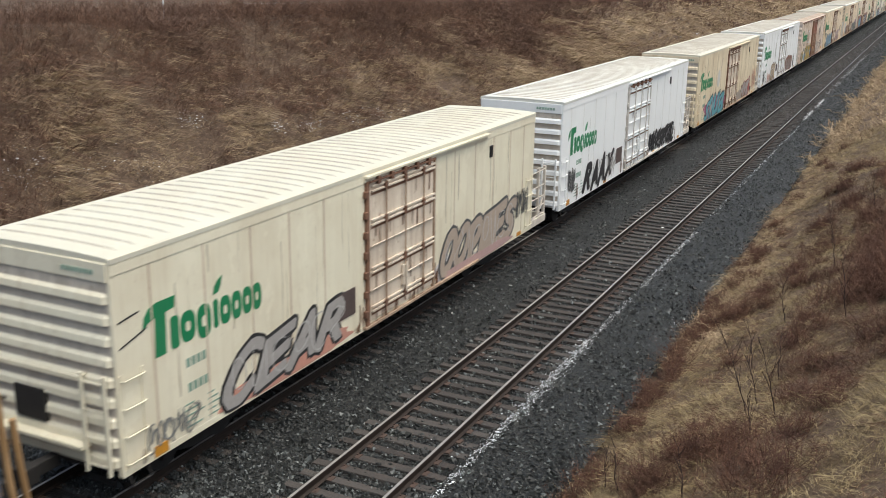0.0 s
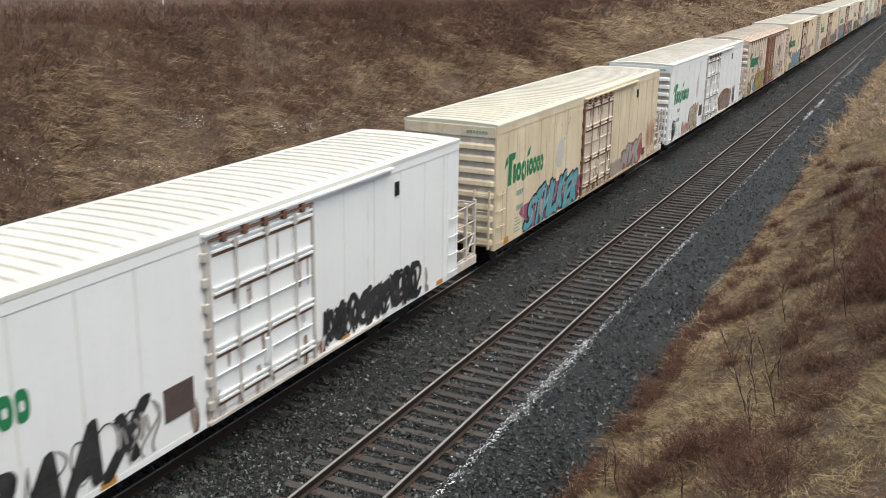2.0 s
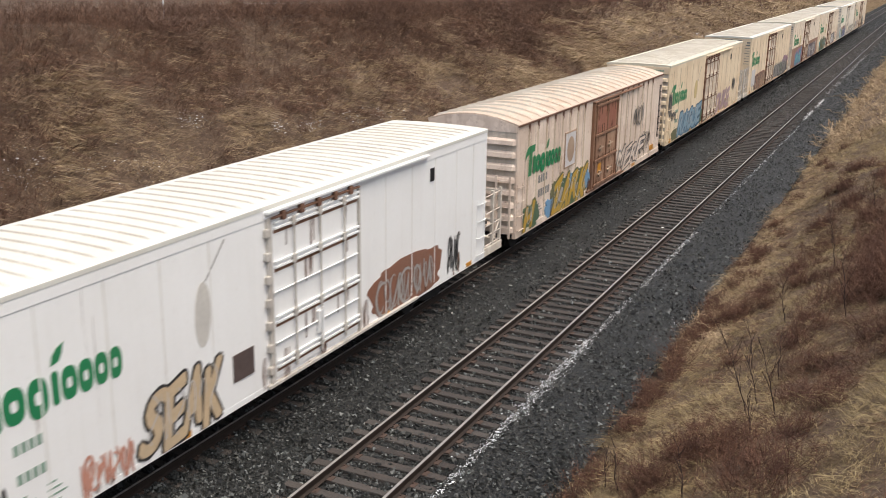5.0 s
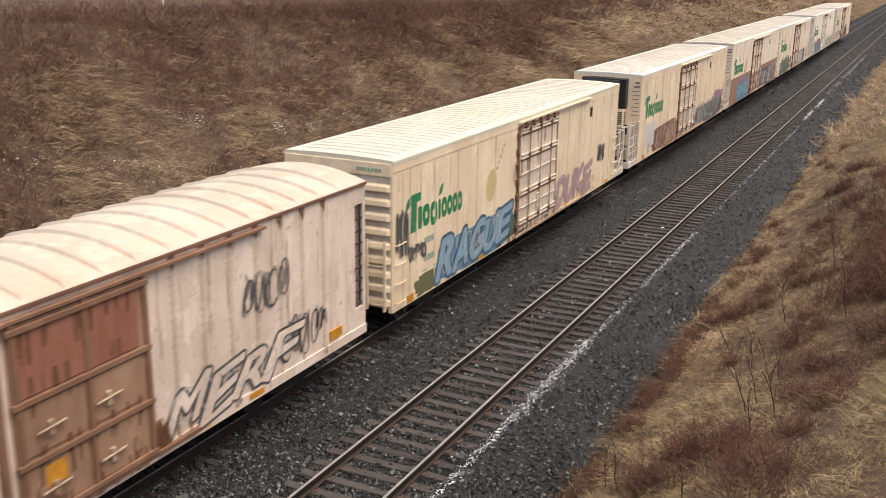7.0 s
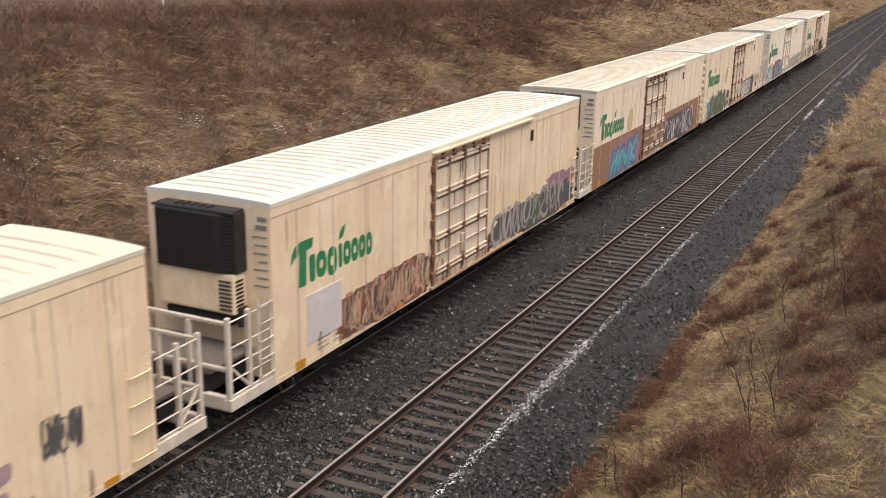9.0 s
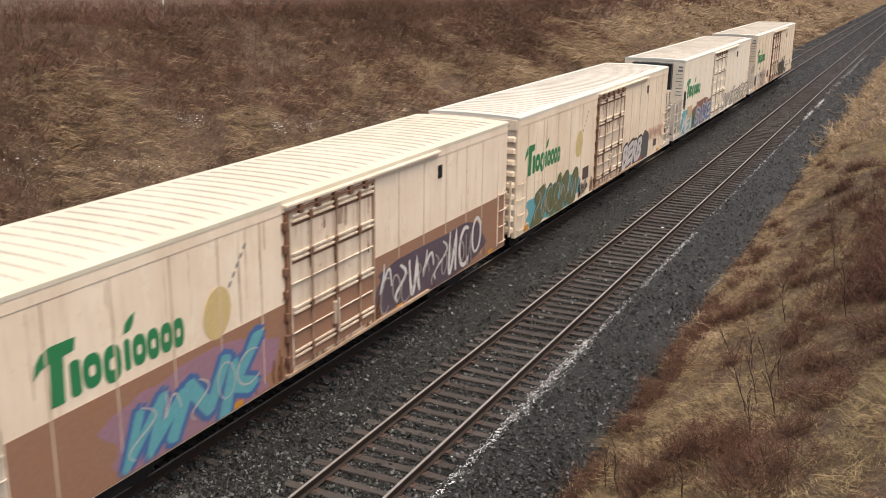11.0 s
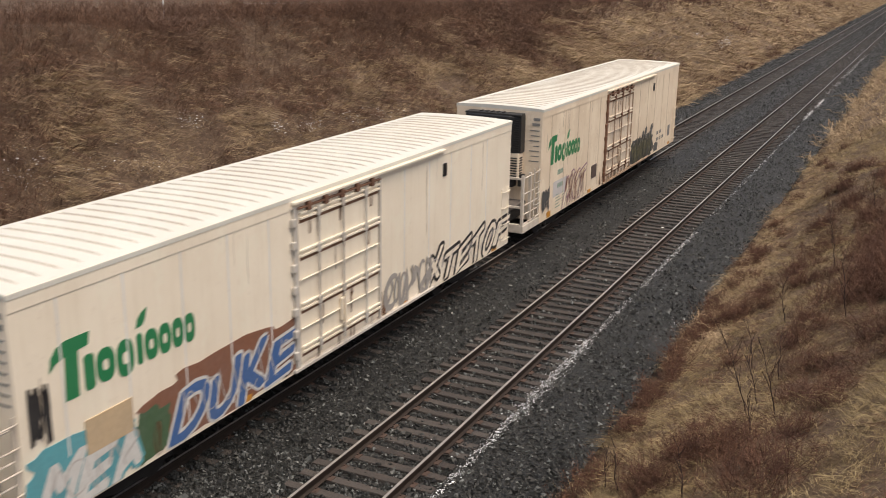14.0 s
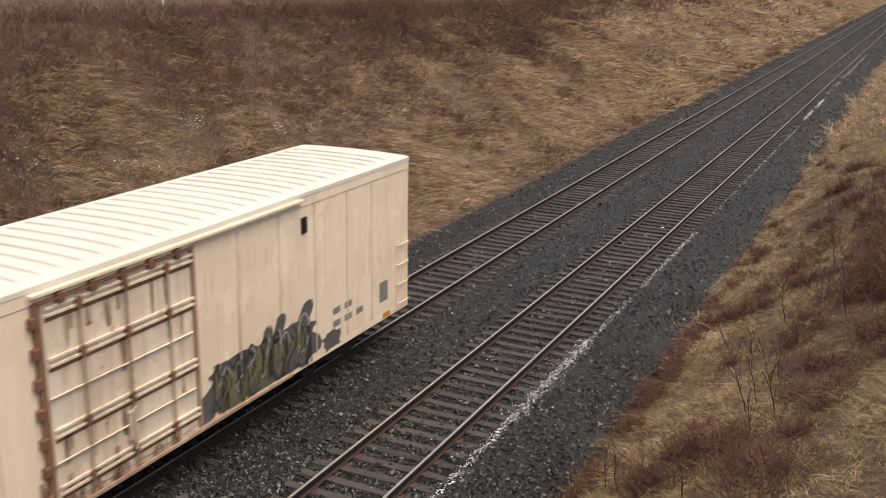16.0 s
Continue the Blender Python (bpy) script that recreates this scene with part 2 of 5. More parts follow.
def rail_mesh(y, x0, x1):
    prof = [(-0.075, -0.18), (0.075, -0.18), (0.075, -0.165), (0.012, -0.145), (0.009, -0.045), (0.036, -0.036), (0.037, -0.008),
            (0.028, 0.0), (-0.028, 0.0), (-0.037, -0.008), (-0.036, -0.036), (-0.009, -0.045), (-0.012, -0.145), (-0.075, -0.165)]
    bm = bmesh.new()
    xs_ = [x0] + list(np.arange(math.ceil(x0 / 20) * 20, x1, 20)) + [x1]
    rings = [[bm.verts.new((x, y + a, b)) for a, b in prof] for x in xs_]
    for r0, r1 in zip(rings, rings[1:]):
        for i in range(len(prof)):
            f = bm.faces.new((r0[i], r0[(i + 1) % len(prof)], r1[(i + 1) % len(prof)], r1[i]))
            f.material_index = 1 if i == 7 else 0
    return bm


def build_track(yc, label):
    track = new("railway_track")
    track.location = (0, 0, 0)
    tagged(track, label, "railway track")
    for s in (-1, 1):
        part("rail", rail_mesh(yc + s * 0.7525, -20, 1500), [MAT_RAIL, MAT_RAILTOP], track, "steel rail with a polished head")
    meshes = []
    for k in range(4):
        bm = bmesh.new()
        box(bm, -0.105, 0.105, -1.295, 1.295, -0.17, 0.0)
        bmesh.ops.bevel(bm, geom=list(bm.edges), offset=0.012, segments=1, affect='EDGES')
        bmesh.ops.subdivide_edges(bm, edges=[e for e in bm.edges if abs((e.verts[0].co - e.verts[1].co).y) > 1], cuts=3)
        for v in bm.verts:
            v.co += Vector((RNG.normal(0, 0.006), RNG.normal(0, 0.004), RNG.normal(0, 0.005)))
        me = bpy.data.meshes.new("tie")
        bm.to_mesh(me)
        bm.free()
        me.materials.append(MAT_TIE)
        meshes.append(me)
    x = 9.0
    far_v, far_f = [], []
    count = 0
    while x < 420:
        dx, dy, turn, dz = RNG.normal(0, 0.02), RNG.normal(0, 0.03), RNG.normal(0, 0.6), RNG.normal(0, 0.006)
        if count < 290:
            o = new("tie", meshes[count % 4])
            o.parent = track
            o.matrix_basis = pose(x + dx, yc + dy, -0.182 + dz, 0, 0, turn)
        else:
            b0 = len(far_v)
            for z in (-0.3, -0.182):
                for px, py in ((-0.115, -1.295), (0.115, -1.295), (0.115, 1.295), (-0.115, 1.295)):
                    far_v.append((x + px, yc + py, z))
            far_f += [(b0 + 4, b0 + 5, b0 + 6, b0 + 7), (b0, b0 + 1, b0 + 5, b0 + 4), (b0 + 3, b0, b0 + 4, b0 + 7), (b0 + 2, b0 + 3, b0 + 7, b0 + 6), (b0 + 1, b0 + 2, b0 + 6, b0 + 5)]
        count += 1
        x += 0.505
    o = from_arrays("tie_row", far_v, far_f, MAT_TIE)
    o.parent = track
    bm = bmesh.new()
    for i in range(110):
        xx = 9.0 + i * 0.505
        for s in (-1, 1):
            box(bm, xx - 0.09, xx + 0.09, yc + s * 0.7525 - 0.18, yc + s * 0.7525 + 0.18, -0.181, -0.166)
            for e in (-1, 1):
                box(bm, xx + 0.03, xx + 0.055, yc + s * 0.7525 + e * 0.09 - 0.015, yc + s * 0.7525 + e * 0.09 + 0.015, -0.17, -0.145)
    o = part("tie_plate", bm, MAT_PLATE_RUST, track, "dark rusty tie plates with spikes")
    tagged(o, kind="stuff")
    return track


build_ground()
build_ballast()
build_track(0.0, "empty near track of worn wooden ties in dark ballast")
build_track(FAR_Y, "far track that carries the train, wooden ties in ballast")


# ---------------------------------------------------------------- the train
HALF = 1.55          # half the width of a car
SIDE = -HALF         # the side that faces the viewer
TOP = 4.67


def marks(name, shapes, material, parent, label="", lift=0.006):
    """Paint on the car's near side: flat shapes in (x, z), a few millimetres proud."""
    bm = bmesh.new()
    for o in shapes:
        prism(bm, o, SIDE - lift, SIDE + 0.001)
    return part(name, bm, material, parent, label)


def rect(x0, x1, z0, z1):
    return [(x0, z0), (x1, z0), (x1, z1), (x0, z1)]


def ring_into(bm, cx, cz, rx, rz, hole, y0, y1, n=18, power=2.6):
    def pt(a, k):
        c, s = math.cos(a), math.sin(a)
        return (cx + k * rx * math.copysign(abs(c) ** (2 / power), c), cz + k * rz * math.copysign(abs(s) ** (2 / power), s))
    for i in range(n):
        a, b = 2 * math.pi * i / n, 2 * math.pi * (i + 1) / n
        quad = [pt(a, 1), pt(b, 1), pt(b, hole), pt(a, hole)]
        v = [bm.verts.new((x, y0, z)) for x, z in quad]
        bm.faces.new(v)
        w = [bm.verts.new((x, y1, z)) for x, z in quad[:2]]
        bm.faces.new((v[0], w[0], w[1], v[1]))


def build_logo(car, material):
    """The green sign on the side as plain shapes: a hooked block, rounded rings and bars, a leaf."""
    y0, y1 = SIDE - 0.008, SIDE
    bm = bmesh.new()
    prism(bm, [(0.66, 3.22), (0.70, 3.44), (0.82, 3.58), (1.00, 3.64), (1.50, 3.64), (1.46, 3.43), (1.24, 3.41), (1.21, 2.66), (0.93, 2.66), (0.97, 3.38), (0.80, 3.34)], y0, y1)
    part("logo_block", bm, material, car, "green painted hooked block of a sign")
    bm = bmesh.new()
    prism(bm, [(2.52, 3.33), (2.56, 3.48), (2.66, 3.58), (2.80, 3.64), (2.76, 3.48), (2.68, 3.36)], y0, y1)
    part("logo_leaf", bm, material, car, "green painted leaf of a sign")
    for cx, rx, z0, z1 in ((1.80, 0.205, 2.68, 3.26), (2.24, 0.20, 2.60, 3.25), (2.86, 0.165, 2.68, 3.23), (3.20, 0.155, 2.67, 3.22), (3.53, 0.15, 2.67, 3.21), (3.84, 0.145, 2.66, 3.20)):
        bm = bmesh.new()
        ring_into(bm, cx, (z0 + z1) / 2, rx, (z1 - z0) / 2, 0.33, y0, y1)
        part("logo_ring", bm, material, car)
    for x0, x1, z0, z1 in ((1.34, 1.56, 2.67, 3.27), (2.51, 2.65, 2.68, 3.24)):
        c = 0.05
        bm = bmesh.new()
        prism(bm, [(x0, z0 + c), (x0 + c, z0), (x1 - c, z0), (x1, z0 + c), (x1, z1 - c), (x1 - c, z1), (x0 + c, z1), (x0, z1 - c)], y0, y1)
        part("logo_bar", bm, material, car)


def build_numbers(car, material, u=1.7, z=2.2, big=False):
    """Reporting marks, as plain bars."""
    h = 0.26 if big else 0.17
    sh = [rect(u + i * h * 0.85, u + i * h * 0.85 + h * 0.6, z, z + h) for i in range(4)]
    sh += [rect(u + 0.02 + i * h * 0.85, u + 0.02 + i * h * 0.85 + h * 0.6, z - 0.48, z - 0.48 + h) for i in range(4 if not big else 5)]
    for k in range(5):
        w = 0.25 + 0.35 * ((k * 7) % 5) / 5
        sh.append(rect(u - 0.1, u - 0.1 + w, z - 0.72 - k * 0.11, z - 0.69 - k * 0.11))
        sh.append(rect(u + 0.55, u + 0.55 + w * 0.7, z - 0.72 - k * 0.11, z - 0.69 - k * 0.11))
    return tagged(marks("stencil_bars", sh, material, car, "small stencilled bars"), kind="stuff")


LETTER_CACHE = {}


def letter_mesh(ch, offset):
    key = (ch, round(offset, 3))
    if key not in LETTER_CACHE:
        cu = bpy.data.curves.new("glyph", 'FONT')
        cu.body = ch
        cu.size = 1.0
        cu.offset = offset
        cu.resolution_u = 3
        cu.fill_mode = 'FRONT'
        ob = new("glyph", cu)
        me = bpy.data.meshes.new_from_object(ob.evaluated_get(bpy.context.evaluated_depsgraph_get()))
        vs = [tuple(v.co) for v in me.vertices]
        fs = [tuple(p.vertices) for p in me.polygons]
        bpy.data.objects.remove(ob)
        bpy.data.meshes.remove(me)
        LETTER_CACHE[key] = (vs, fs)
    return LETTER_CACHE[key]


def lettering(word, u0, u1, z0, z1, radius, lift, jitter, seed, slant=0.0, copies=8):
    """Fat hand-sprayed letters between (u0, z0) and (u1, z1), thickened by radius in metres."""
    rng = random.Random(seed)
    bm = bmesh.new()
    n = len(word)
    w = (u1 - u0) / n
    for i, ch in enumerate(word):
        core, fs = letter_mesh(ch, 0.0)
        xs_ = [v[0] for v in core]
        ys_ = [v[1] for v in core]
        sx = w * 0.92 / max(max(xs_) - min(xs_), 0.1)
        sz = (z1 - z0) * 0.9 / max(max(ys_) - min(ys_), 0.1)
        ang = rng.uniform(-1, 1) * 0.16 * jitter
        dz = rng.uniform(-1, 1) * 0.08 * jitter
        ks = 1 + rng.uniform(-0.12, 0.12) * jitter
        cx, cz = u0 + (i + 0.5) * w, (z0 + z1) / 2 + dz
        last = []
        for k in range(copies):
            ox, oz = radius * math.cos(6.283 * k / copies), radius * math.sin(6.283 * k / copies)
            y = SIDE - lift - 0.0005 * k - 0.00025 * (i % 2)
            new_v = []
            for x, v, _z in core:
                a = (x - (min(xs_) + max(xs_)) / 2) * sx
                b = (v - (min(ys_) + max(ys_)) / 2) * sz * ks
                a += slant * b + 0.09 * jitter * math.sin(3.1 * b + 1.7 * i)
                b += 0.09 * jitter * math.sin(3.3 * a + 2 * i)
                new_v.append(bm.verts.new((cx + ox + a * math.cos(ang) - b * math.sin(ang), y, max(cz + oz + a * math.sin(ang) + b * math.cos(ang), 0.86))))
            for f in fs:
                try:
                    bm.faces.new([new_v[q_] for q_ in f])
                except ValueError:
                    pass
            if k:
                bm.faces.new((last[0], last[1], new_v[0]))
            last = new_v
    return bm


def cloud(u0, u1, z0, z1, rough, seed, n=46):
    """An irregular patch of sprayed background colour."""
    rng = random.Random(seed)
    pts = []
    cx, cz = (u0 + u1) / 2, (z0 + z1) / 2
    ph = [rng.uniform(0, 6.28) for _ in range(4)]
    for i in range(n):
        a = 2 * math.pi * i / n
        c, s = math.cos(a), math.sin(a)
        k = 1 + rough * (0.5 * math.sin(5 * a + ph[0]) + 0.35 * math.sin(9 * a + ph[1]) + 0.3 * math.sin(14 * a + ph[2]))
        x = cx + (u1 - u0) / 2 * k * math.copysign(abs(c) ** 0.6, c)
        z = cz + (z1 - z0) / 2 * k * math.copysign(abs(s) ** 0.6, s)
        pts.append((x, max(z, 0.86)))
    return pts


def stroke_into(bm, pts, width, lift):
    """A painted line along pts, of even width with tapering ends."""
    left, right = [], []
    m = len(pts)
    for i, (x, z) in enumerate(pts):
        x0, z0 = pts[max(i - 1, 0)]
        x1, z1 = pts[min(i + 1, m - 1)]
        d = math.hypot(x1 - x0, z1 - z0) or 1
        w = width * (0.5 + 0.5 * min(1, 4 * i / m + 0.2, 4 * (m - 1 - i) / m + 0.2))
        nx, nz = -(z1 - z0) / d * w / 2, (x1 - x0) / d * w / 2
        left.append(bm.verts.new((x + nx, SIDE - lift, max(z + nz, 0.86))))
        right.append(bm.verts.new((x - nx, SIDE - lift, max(z - nz, 0.86))))
    for i in range(m - 1):
        bm.faces.new((left[i], left[i + 1], right[i + 1], right[i]))


def scrawl(u0, u1, z0, z1, loops, width, lift, seed):
    """Hooks, slashes and half loops of a sprayed tag that cannot be read."""
    rng = random.Random(seed)
    bm = bmesh.new()
    w = (u1 - u0) / loops
    for k in range(loops):
        cx, cz = u0 + (k + 0.5) * w, (z0 + z1) / 2 + rng.uniform(-0.06, 0.06)
        hw, hh = w * 0.55, (z1 - z0) * 0.5
        form = (k * 2 + seed + rng.randrange(2)) % 5
        q_ = np.linspace(0, 1, 22)
        tilt = rng.uniform(-0.15, 0.35)
        if form == 0:
            raw = [(math.cos(1.0 + 4.6 * a), math.sin(1.0 + 4.6 * a)) for a in q_]
        elif form == 1:
            raw = [(0.8 * math.sin(5.6 * a), 1 - 2 * a) for a in q_]
        elif form == 2:
            raw = [(0.75 * math.cos(-1.8 + 6.6 * a) * (1 - 0.3 * a), 0.15 + 0.85 * math.sin(-1.8 + 6.6 * a)) for a in q_]
        elif form == 3:
            raw = [(-0.9 + 1.8 * a, 1 - 2 * abs(math.sin(4.7 * a)) ** 0.8) for a in q_]
        else:
            raw = [(-0.5 + 0.1 * math.sin(9 * a), 1 - 2.4 * a) if a < 0.5 else (-0.5 + 2.4 * (a - 0.5), -0.2 + 0.9 * math.sin(6.0 * (a - 0.5))) for a in q_]
        fx, fz = rng.uniform(0.8, 1.1), rng.uniform(0.8, 1.1)
        pts = [(cx + hw * fx * (x + tilt * z), cz + hh * fz * z) for x, z in raw]
        stroke_into(bm, pts, width * rng.uniform(0.7, 1.3), lift + 0.0004 * k)
    return bm


def roof_into(bm, length, crown=0.05, z=TOP, step=0.42, height=0.03, half=1.2, rib=0.085):
    """A lightly crowned sheet roof, one piece, with pressed ribs from side to side."""
    ys_ = [-HALF - 0.02, -HALF - 0.02, -HALF + 0.03, -half - 0.16, -half] + [half * k / 3 for k in (-2, -1, 0, 1, 2)] + [half, half + 0.16, HALF - 0.03, HALF + 0.02, HALF + 0.02]
    cols = [(0.0, 0.0), (0.02, 0.0)]
    x = 0.5
    while x < length - 0.4:
        cols += [(x - rib, 0.0), (x - rib * 0.75, height), (x + rib * 0.1, height * 0.8), (x + rib * 1.3, 0.0)]
        x += step
    cols += [(length - 0.02, 0.0), (length, 0.0)]
    rows = []
    for x, up in cols:
        r = []
        for j, y in enumerate(ys_):
            h = z + crown * (1 - (y / HALF) ** 2) + (up if abs(y) <= half + 0.001 else 0)
            if j in (0, len(ys_) - 1):
                h = z - 0.10
            elif j in (1, len(ys_) - 2):
                h = z - 0.02
            r.append(bm.verts.new((x, y, h)))
        rows.append(r)
    for r0, r1 in zip(rows, rows[1:]):
        for j in range(len(ys_) - 1):
            f = bm.faces.new((r0[j], r1[j], r1[j + 1], r0[j + 1]))
            # Rib slopes that face the viewer get a darker tone as painted shade.
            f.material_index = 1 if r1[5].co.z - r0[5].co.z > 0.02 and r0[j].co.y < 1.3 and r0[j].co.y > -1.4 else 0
    for r in (rows[0], rows[-1]):
        bm.faces.new(r)


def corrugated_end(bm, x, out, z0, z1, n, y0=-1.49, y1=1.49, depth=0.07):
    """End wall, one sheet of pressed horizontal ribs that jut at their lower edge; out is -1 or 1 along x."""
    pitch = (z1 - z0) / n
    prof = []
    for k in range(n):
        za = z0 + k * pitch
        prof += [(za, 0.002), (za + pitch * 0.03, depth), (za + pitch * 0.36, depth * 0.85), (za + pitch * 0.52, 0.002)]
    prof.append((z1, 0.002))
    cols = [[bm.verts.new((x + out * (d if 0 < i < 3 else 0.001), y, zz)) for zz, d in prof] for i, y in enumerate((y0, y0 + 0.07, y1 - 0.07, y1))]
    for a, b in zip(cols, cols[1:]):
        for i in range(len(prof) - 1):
            # Undersides and hollows take a darker tone: grime plus painted shade.
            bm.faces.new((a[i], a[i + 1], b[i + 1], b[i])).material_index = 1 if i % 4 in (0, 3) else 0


def ladder(car, name, pts_x, y, z0, z1, rungs, material, along="x", r=0.016):
    bm = bmesh.new()
    a, b = pts_x
    for k in range(rungs):
        z = z0 + (z1 - z0) * k / (rungs - 1)
        if along == "x":
            path_rod(bm, [(a, y + 0.07, z), (a, y, z), (b, y, z), (b, y + 0.07, z)], r)
        else:
            path_rod(bm, [(y, a, z), (y, b, z)], r)
    if along == "x":
        for p in (a, b):
            box(bm, p - 0.03, p + 0.03, y + 0.055, y + 0.075, z0 - 0.1, z1 + 0.1)
    else:
        for p in (a, b):
            box(bm, y - 0.025, y + 0.025, p - 0.03, p + 0.03, z0 - 0.15, z1 + 0.15)
    return part(name, bm, material, car)


def build_truck(car, u):
    """A two-axle bogie in the shade beneath the car."""
    bm = bmesh.new()
    for s in (-1, 1):
        y = s * 1.02
        prism(bm, [(u - 1.15, 0.36), (u - 1.0, 0.62), (u - 0.35, 0.78), (u + 0.35, 0.78), (u + 1.0, 0.62), (u + 1.15, 0.36), (u + 0.75, 0.40), (u + 0.3, 0.28), (u - 0.3, 0.28), (u - 0.75, 0.40)], y - 0.06, y + 0.06)
    box(bm, u - 0.22, u + 0.22, -1.1, 1.1, 0.5, 0.82, 0.03)
    truck = part("bogie", bm, MAT_DARK, car, "grimy steel bogie")
    for du in (-0.85, 0.85):
        bm = bmesh.new()
        for s in (-1, 1):
            rod(bm, (u + du, s * 0.69, 0.42), (u + du, s * 0.82, 0.42), 0.42, 24)
            rod(bm, (u + du, s * 0.66, 0.42), (u + du, s * 0.69, 0.42), 0.445, 24)
        rod(bm, (u + du, -0.9, 0.42), (u + du, 0.9, 0.42), 0.08, 10)
        part("wheelset", bm, MAT_DARK, truck)
    return truck


def build_coupler(car, u, out):
    bm = bmesh.new()
    a, b = sorted((u, u + out * 0.62))
    box(bm, a, b, -0.09, 0.09, 0.72, 0.95, 0.02)
    a, b = sorted((u + out * 0.5, u + out * 0.82))
    box(bm, a, b, -0.16, 0.16, 0.66, 1.0, 0.04)
    rod(bm, (u + out * 0.2, 0.3, 0.75), (u + out * 0.75, 0.22, 0.5), 0.03)
    return part("coupler", bm, MAT_DARK, car, "black steel coupler with brake hose")


def build_door(car, d0, d1, body_mat, bar_mat, rail_end, track_mat):
    """Insulated plug door: panel, frame, double cross rails, lock rods, overhead track."""
    bm = bmesh.new()
    box(bm, d0 + 0.16, d1 - 0.05, SIDE - 0.05, SIDE + 0.02, 1.02, 4.36, 0.015)
    door = part("door", bm, body_mat, car, "plug door with stained paint")
    for a, b in ((d0, d0 + 0.12), (d1, d1 + 0.07)):
        bm = bmesh.new()
        box(bm, a, b, SIDE - 0.07, SIDE + 0.01, 0.92, 4.42, 0.01)
        part("door_post", bm, MAT_RUST if a == d0 and bar_mat == MAT_BARS else bar_mat, door, "rust-stained steel post")
    for z in (1.30, 2.26, 3.42, 4.22):
        bm = bmesh.new()
        for dz in (-0.055, 0.055):
            box(bm, d0 + 0.2, d1 - 0.02, SIDE - 0.10, SIDE - 0.045, z + dz - 0.024, z + dz + 0.024, 0.008)
        part("cross_rail", bm, body_mat, door, "rust-stained cross rail")
        # A flat rust-dark strip paints the shadow below the rail.
        bm = bmesh.new()
        box(bm, d0 + 0.2, d1 - 0.06, SIDE - 0.056, SIDE - 0.045, z - 0.16, z - 0.08)
        part("rust_shade_mark", bm, MAT_RUST, door, "rust-dark strip painted as shadow under the rail")
    for z in (1.78, 2.86):
        bm = bmesh.new()
        rod(bm, (d0 + 0.14, SIDE - 0.085, z), (d1 - 0.1, SIDE - 0.085, z), 0.02)
        part("lock_bar", bm, body_mat, door)
    span = d1 - d0
    for k, f in enumerate((0.24, 0.52, 0.80)):
        bm = bmesh.new()
        x = d0 + span * f
        rod(bm, (x, SIDE - 0.115, 1.08), (x, SIDE - 0.115, 4.32), 0.022)
        part("lock_rod", bm, bar_mat, door, "vertical lock rod")
        for z in (1.3, 2.26, 3.42, 4.22):
            bm = bmesh.new()
            box(bm, x - 0.055, x + 0.055, SIDE - 0.135, SIDE - 0.06, z - 0.10, z + 0.08, 0.012)
            part("bracket", bm, MAT_BRACKET if bar_mat == MAT_BARS else bar_mat, door)
    bm = bmesh.new()
    x = d0 + span * 0.52
    box(bm, x - 0.14, x + 0.02, SIDE - 0.14, SIDE - 0.06, 1.5, 2.02, 0.02)
    rod(bm, (x - 0.06, SIDE - 0.18, 1.35), (x - 0.06, SIDE - 0.18, 2.1), 0.025)
    part("latch", bm, body_mat, door, "latch plate with handle")
    for k in range(7):
        bm = bmesh.new()
        zz = 1.15 + k * 0.48
        box(bm, d0 - 0.08, d0 + 0.05, SIDE - 0.10, SIDE - 0.0, zz, zz + 0.17, 0.02)
        part("hinge", bm, MAT_BRACKET if bar_mat == MAT_BARS else bar_mat, door, "worn hinge block")
    bm = bmesh.new()
    box(bm, d0 - 0.05, rail_end, SIDE - 0.13, SIDE + 0.01, 4.50, 4.555, 0.008)
    box(bm, d0 - 0.05, rail_end, SIDE - 0.045, SIDE + 0.01, 4.40, 4.50)
    part("door_track", bm, track_mat, car, "overhead door track")
    bm = bmesh.new()
    box(bm, d0 + 0.1, d1 - 0.02, SIDE - 0.12, SIDE - 0.045, 4.38, 4.41)
    for x in np.linspace(d0 + 0.5, d1 - 0.4, 5):
        box(bm, x - 0.07, x + 0.07, SIDE - 0.135, SIDE - 0.05, 4.30, 4.48, 0.02)
    part("door_hanger", bm, MAT_BRACKET, door, "rusty hangers under the track")
    bm = bmesh.new()
    box(bm, d0 - 0.1, rail_end - 0.5, SIDE - 0.09, SIDE + 0.01, 0.86, 0.93, 0.01)
    part("lower_track", bm, bar_mat, car, "lower door track")
    return door


MAT_RAILING = painted("grimy_railing_paint", (0.60, 0.55, 0.48), (0.22, 0.16, 0.11), 0.5, 0.4, 0.7, 0.4)
MAT_DECK = plain("worn_grey_deck", (0.12, 0.105, 0.095), 0.8)


